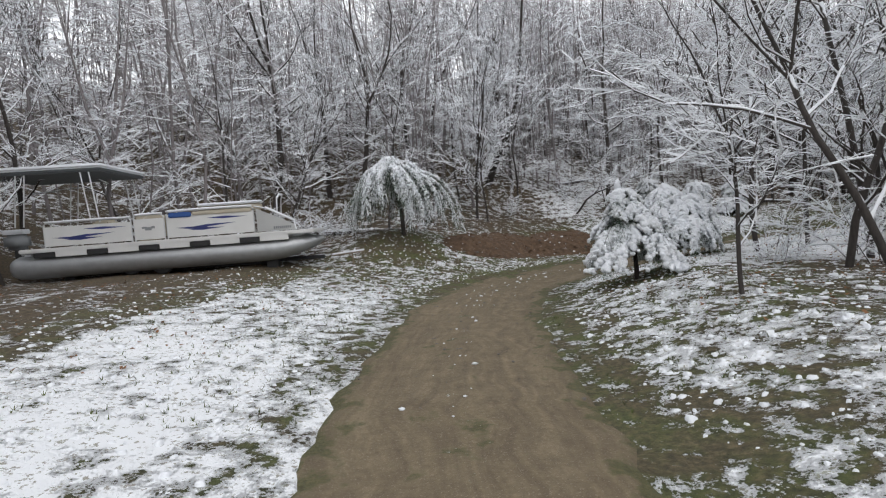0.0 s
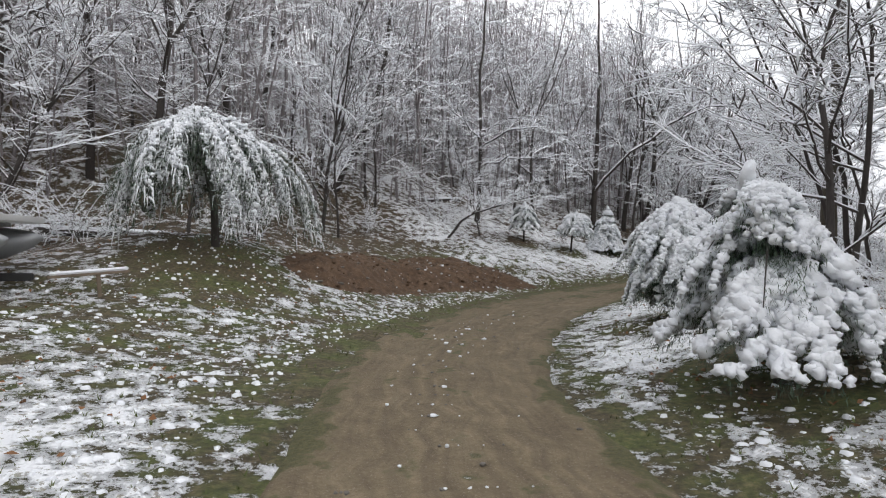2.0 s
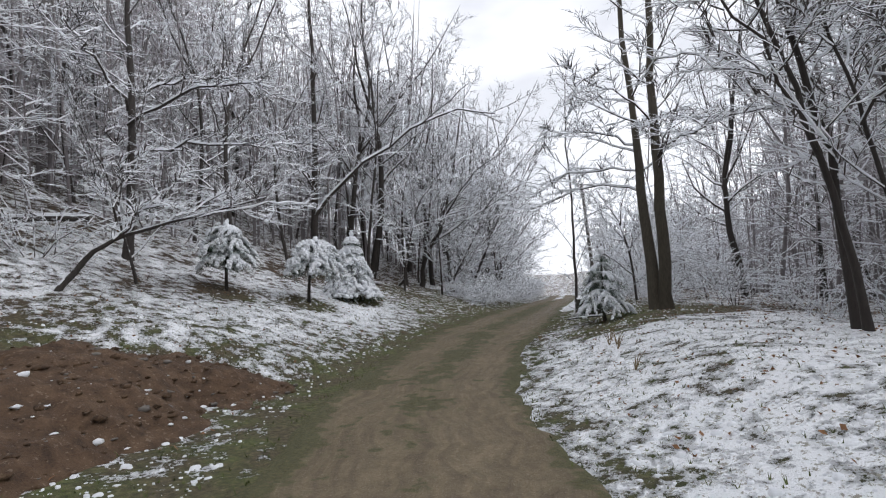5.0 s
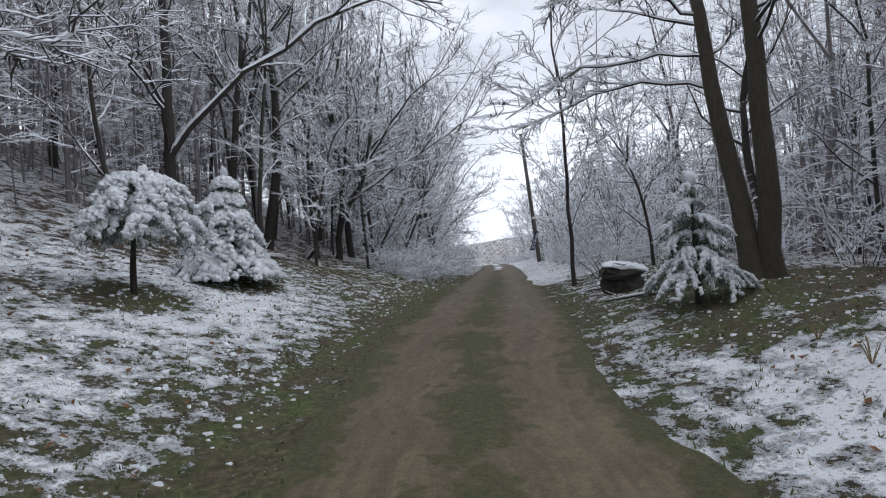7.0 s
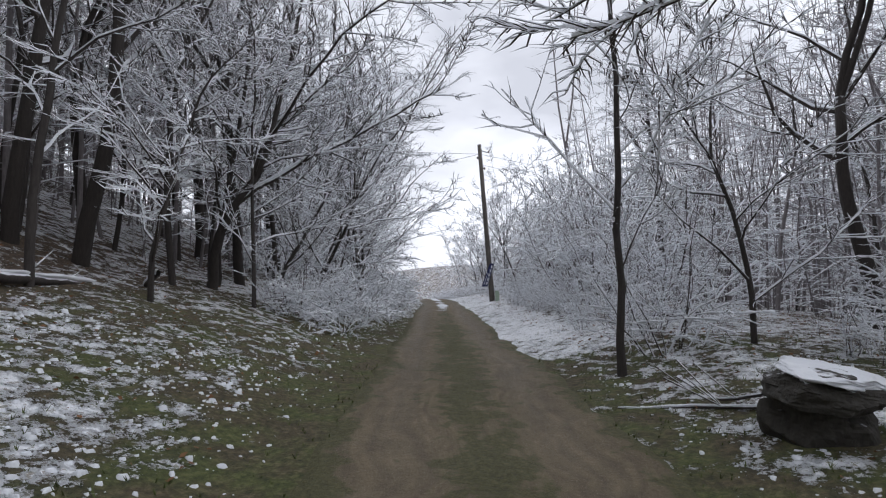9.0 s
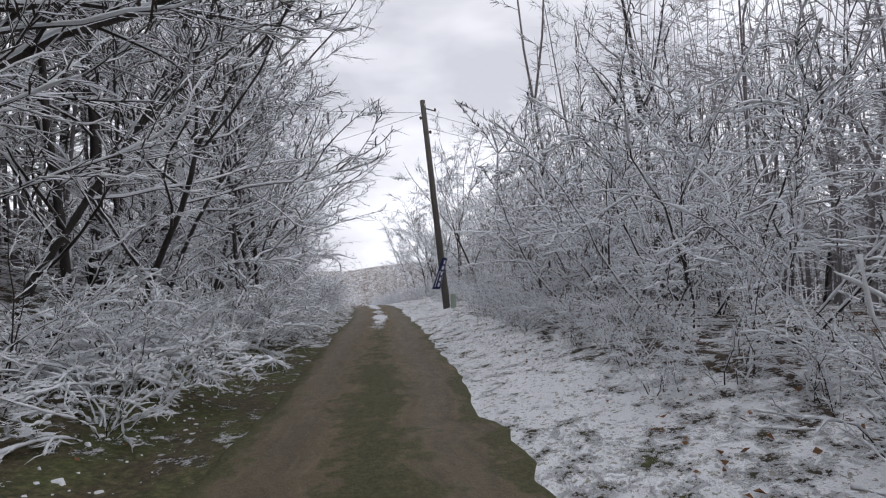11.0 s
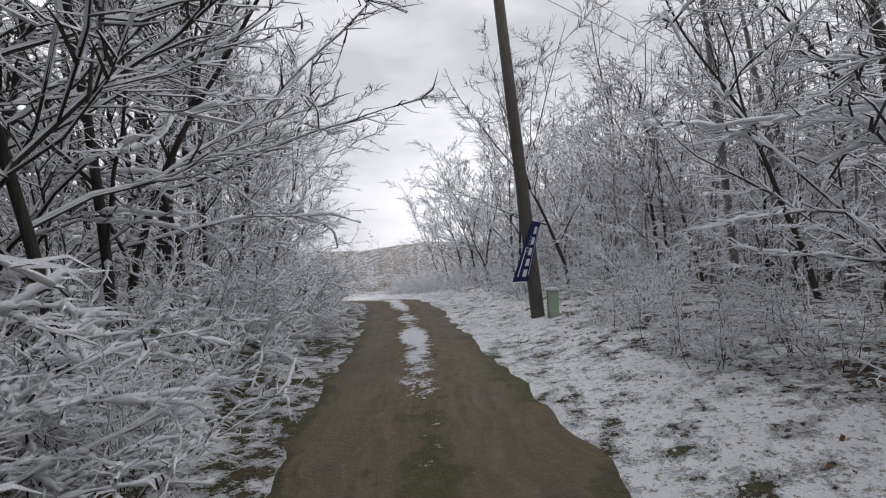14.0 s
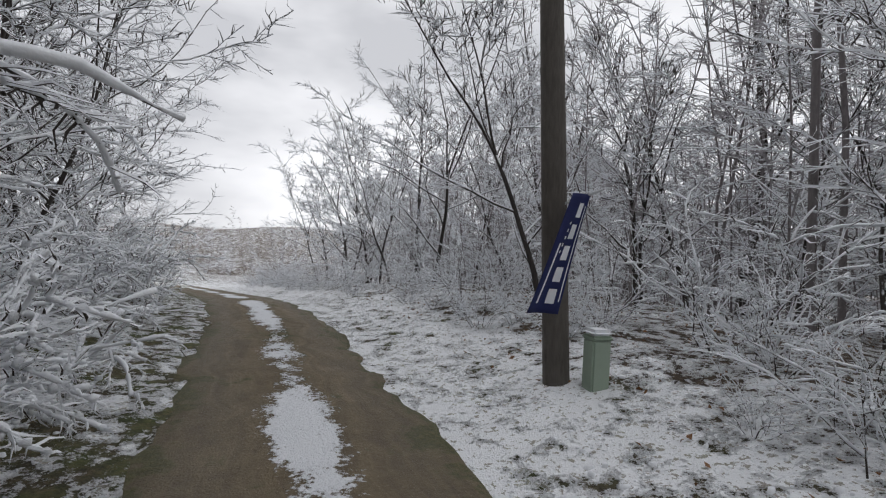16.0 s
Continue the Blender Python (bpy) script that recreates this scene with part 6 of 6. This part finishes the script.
def wires():
    top = POLE_BASE + POLE_WAY * 0.94
    low = POLE_BASE + POLE_WAY * 0.87
    wire(top[:], (28, 62, 12.0), 0.8)
    wire(top[:], (92, -8, 13.0), 1.6)
    wire(low[:], (92, -10, 11.0), 1.6)
    wire(top[:], (64, 66, 12.5), 1.0)


wires()


def flag():
    """A long flag that hangs askew from a short staff on the pole."""
    hook = POLE_BASE + POLE_WAY * 0.222
    ob = empty("flag", Matrix.Translation(hook), "dark blue flag with white lettering hanging askew from the pole", "flag")
    staff_to = Vector((-0.36, -0.38, 0.16))
    v, f = tubes([([(0, 0, 0), staff_to[:]], [0.014, 0.012])], 8)
    mesh_object("staff", v, f, M_ALU, ob)
    # u runs down the hang, w across it; it faces the drive
    side, down = Vector((0.10, -0.50, 0.0)), Vector((-0.10, 0.36, -1.16))
    start = Vector((-0.30, -0.20, 0.12))

    def at(u, w, off=0.0):
        fold = 0.05 * math.sin(w * 5 + u * 2.5) * (0.4 + 0.6 * u)
        p = start + down * u + side * (w - 0.5) * (0.38 + 0.22 * u)
        return (p + Vector((-1, -0.15, 0)) * (fold + off))[:]

    nu, nw = 24, 12
    verts = [at(i / nu, j / nw) for i in range(nu + 1) for j in range(nw + 1)]
    faces = [(i * (nw + 1) + j, i * (nw + 1) + j + 1, (i + 1) * (nw + 1) + j + 1, (i + 1) * (nw + 1) + j) for i in range(nu) for j in range(nw)]
    cloth = mesh_object("cloth", verts, faces, M_FLAG, ob, smooth=True)
    solid = cloth.modifiers.new("thick", "SOLIDIFY")
    solid.thickness = 0.004

    def patch(u0, u1, w0, w1, name, label=""):
        n = 5
        vs, fs = [], []
        for i in range(n + 1):
            for j in range(3):
                vs.append(at(u0 + (u1 - u0) * i / n, w0 + (w1 - w0) * j / 2, 0.008))
        for i in range(n):
            for j in range(2):
                fs.append((i * 3 + j, i * 3 + j + 1, (i + 1) * 3 + j + 1, (i + 1) * 3 + j))
        mesh_object(name, vs, fs, M_WHITE, cloth, label)

    for k in range(5):
        u = 0.08 + 0.18 * k
        patch(u, u + 0.12, 0.55, 0.80, "letter_bar", "white lettering bar")
    for k in range(5):
        patch(0.24 + 0.06 * k, 0.265 + 0.06 * k, 0.38, 0.44, "star", "small white star mark")
    patch(0.42, 0.92, 0.22, 0.30, "small_bar", "line of small white lettering")
    patch(0.10, 0.90, 0.90, 0.93, "small_bar", "thin white line")


flag()


def pedestal():
    x, y = 38.95, 26.33
    ob = empty("utility_pedestal", pose(x, y, ground_z(x, y) - 0.1, 0, 0, 15), "pale green metal utility pedestal with a snow cap", "utility box")
    part("housing", box_bm((0.20, 0.20, 0.62), (0, 0, 0.27), 0.02), M_GREEN, ob)
    part("lid", box_bm((0.23, 0.23, 0.05), (0, 0, 0.59), 0.02), M_GREEN, ob)
    part("snow_cap", box_bm((0.24, 0.24, 0.07), (0, 0, 0.64), 0.04), M_SNOW, ob)


pedestal()


# ---- what lies on the ground ----
def scatter(count, seed, x0, x1, y0, y1, test):
    r = np.random.RandomState(seed)
    x, y = r.uniform(x0, x1, count * 6), r.uniform(y0, y1, count * 6)
    u, s = along_across(x, y)
    ok = test(u - U_START, s, r.random_sample(len(x)))
    x, y = x[ok][:count], y[ok][:count]
    return x, y, land(x, y), r


def snow_clods():
    """Lumps of wet snow broken over the grass: many small ones, and larger ones on the lawn."""
    kinds = (
        (15000, 31, (-12, 46, 1, 32), 0.008, 0.038, 7, lambda u, s, k: (np.abs(s) > 1.75) & (np.abs(s) < 9) & (k < 1.15 - np.abs(s) / 9)),
        (4200, 32, (-12, 12, -2, 24), 0.012, 0.045, 9, lambda u, s, k: (u > 2) & (u < 19) & (np.abs(s) > 1.7) & (np.abs(s) < 7) & (k < 1.1 - np.abs(s) / 8)),
        (1800, 33, (10, 30, 18, 32), 0.010, 0.04, 9, lambda u, s, k: (u > 23) & (u < 34) & (s > 2.4) & (s < 7)),
    )
    verts, faces, m = [], [], 0
    for count, seed, area, least, more, n, test in kinds:
        x, y, z, r = scatter(count, seed, *area, test)
        size = least + more * r.uniform(0, 1, len(x)) ** 2.5
        a = np.linspace(0, 2 * math.pi, n, endpoint=False)
        turn, long = r.uniform(0, 2 * math.pi, len(x))[:, None], r.uniform(0.5, 1.0, len(x))[:, None]
        rr = size[:, None] * r.uniform(0.55, 1.35, (len(x), n))
        low = np.stack([rr * np.cos(a), rr * np.sin(a) * long], -1)
        spun = np.stack([low[..., 0] * np.cos(turn) - low[..., 1] * np.sin(turn), low[..., 0] * np.sin(turn) + low[..., 1] * np.cos(turn)], -1)
        ring = np.concatenate([spun + np.stack([x, y], -1)[:, None], np.repeat(z[:, None, None], n, 1) - 0.015], -1)
        tall = size * r.uniform(0.25, 0.7, len(x))
        brow = np.concatenate([spun * 0.72 + np.stack([x, y], -1)[:, None], np.repeat((z + tall * 0.8)[:, None, None], n, 1) * 1.0], -1)
        peak = np.stack([x, y, z + tall], -1)[:, None]
        verts.append(np.concatenate([ring, brow, peak], 1).reshape(-1, 3))
        base, j = m + (np.arange(len(x)) * (2 * n + 1))[:, None], np.arange(n)
        k = (j + 1) % n
        faces += np.stack([base + j, base + k, base + n + k, base + n + j], -1).reshape(-1, 4).tolist()
        faces += np.stack([base + n + j, base + n + k, base + 2 * n + 0 * j], -1).reshape(-1, 3).tolist()
        m += len(x) * (2 * n + 1)
    tagged(mesh_object("snow_clods", np.concatenate(verts), faces, M_SNOW, smooth=True), "broken lumps of wet snow on the grass", "snow", kind="stuff")


def road_clods():
    """Snow and stones left along the crown of the drive."""
    r = random.Random(8)
    snow, stone = [], []
    for k in range(200):
        u = r.uniform(0.5, 16)
        i = min(int(np.searchsorted(RUN, u + U_START)), len(CENTRE) - 2)
        t = CENTRE[i + 1] - CENTRE[i]
        t /= np.linalg.norm(t)
        off = r.gauss(0.1, 0.22) if r.random() < 0.7 else r.uniform(-1.4, 1.4)
        x, y = CENTRE[i] + np.array([-t[1], t[0]]) * off
        white = r.random() < 0.55 and abs(off) < 0.6
        sz = 0.008 + 0.035 * r.random() ** 3 if white else r.uniform(0.008, 0.025)
        (snow if white else stone).append(lump((x, y, ground_flat(float(station(u + U_START)) - U_START) + 0.015), (sz, sz * 0.8, sz * 0.5), k, 4, 6, 0.5))
    v, f = gather(snow)
    tagged(mesh_object("snow_crumbs", v, f, M_SNOW, smooth=True), "crumbs of snow along the middle of the drive", "snow", kind="stuff")
    v, f = gather(stone)
    tagged(mesh_object("pebbles", v, f, M_STONE, smooth=True), "small stones on the drive", "pebbles", kind="stuff")


def grass_blades():
    x, y, z, r = scatter(9000, 41, -10, 46, 1, 32, lambda u, s, k: (np.abs(s) > 1.35) & (np.abs(s) < 6.5) & (k < 1.2 - np.abs(s) / 6) & (u < 36))
    verts, faces = [], []
    h, a = r.uniform(0.02, 0.07, len(x)), r.uniform(0, 2 * math.pi, (len(x), 3))
    for b in range(3):
        c, s = np.cos(a[:, b]), np.sin(a[:, b])
        p = np.stack([x, y, z - 0.01], 1)
        side = np.stack([-s, c, 0 * c], 1) * 0.007
        tip = p + np.stack([c * h * 0.7, s * h * 0.7, h], 1)
        verts.append(np.stack([p - side, p + side, tip], 1).reshape(-1, 3))
    n = len(x) * 3
    tagged(mesh_object("grass", np.concatenate(verts), np.arange(n * 3).reshape(-1, 3).tolist(), M_GRASS), "short green and straw grass poking through snow", "grass", kind="stuff")


def leaf_litter():
    x, y, z, r = scatter(9000, 51, -14, 50, 2, 36, lambda u, s, k: (np.abs(s) > 2.2) & (np.abs(s) < 13) & ((s > 3) | (u > 8) | (s < -3)))
    a, sz = r.uniform(0, 2 * math.pi, len(x)), r.uniform(0.015, 0.04, len(x))
    c, s = np.cos(a) * sz, np.sin(a) * sz
    lift = r.uniform(-0.01, 0.035, (len(x), 4)) + 0.012
    q = [np.stack([x + c, y + s, z + lift[:, 0]], 1), np.stack([x - s * 0.6, y + c * 0.6, z + lift[:, 1]], 1), np.stack([x - c, y - s, z + lift[:, 2]], 1), np.stack([x + s * 0.6, y - c * 0.6, z + lift[:, 3]], 1)]
    verts = np.stack(q, 1).reshape(-1, 3)
    tagged(mesh_object("fallen_leaves", verts, np.arange(len(verts)).reshape(-1, 4).tolist(), M_LEAF), "curled brown leaves on the wood floor", "leaves", kind="stuff")


def dry_tuft(x, y, seed):
    """A tuft of dead stalks standing through the snow."""
    r = random.Random(seed)
    paths = []
    for k in range(9):
        a, h = r.uniform(0, 2 * math.pi), r.uniform(0.12, 0.32)
        paths.append((np.array([(0, 0, -0.02), (math.cos(a) * h * 0.25, math.sin(a) * h * 0.25, h * 0.6), (math.cos(a) * h * 0.55, math.sin(a) * h * 0.55, h)]), np.array([0.006, 0.004, 0.0])))
    v, f = spikes(paths)
    ob = mesh_object("dry_tuft", v, f, M_DRY)
    ob.matrix_basis = pose(x, y, ground_z(x, y))
    tagged(ob, "small tuft of dry brown stalks in the snow", "grass tuft", "dry tufts on the verge")


for k, (x, y) in enumerate(((11.4, 16.67), (11.3, 16.5), (10.9, 16.36), (11.85, 16.8), (12.6, 17.0), (9.2, 15.6), (13.4, 19.0))):
    dry_tuft(x, y, k)
snow_clods()
road_clods()
grass_blades()
leaf_litter()
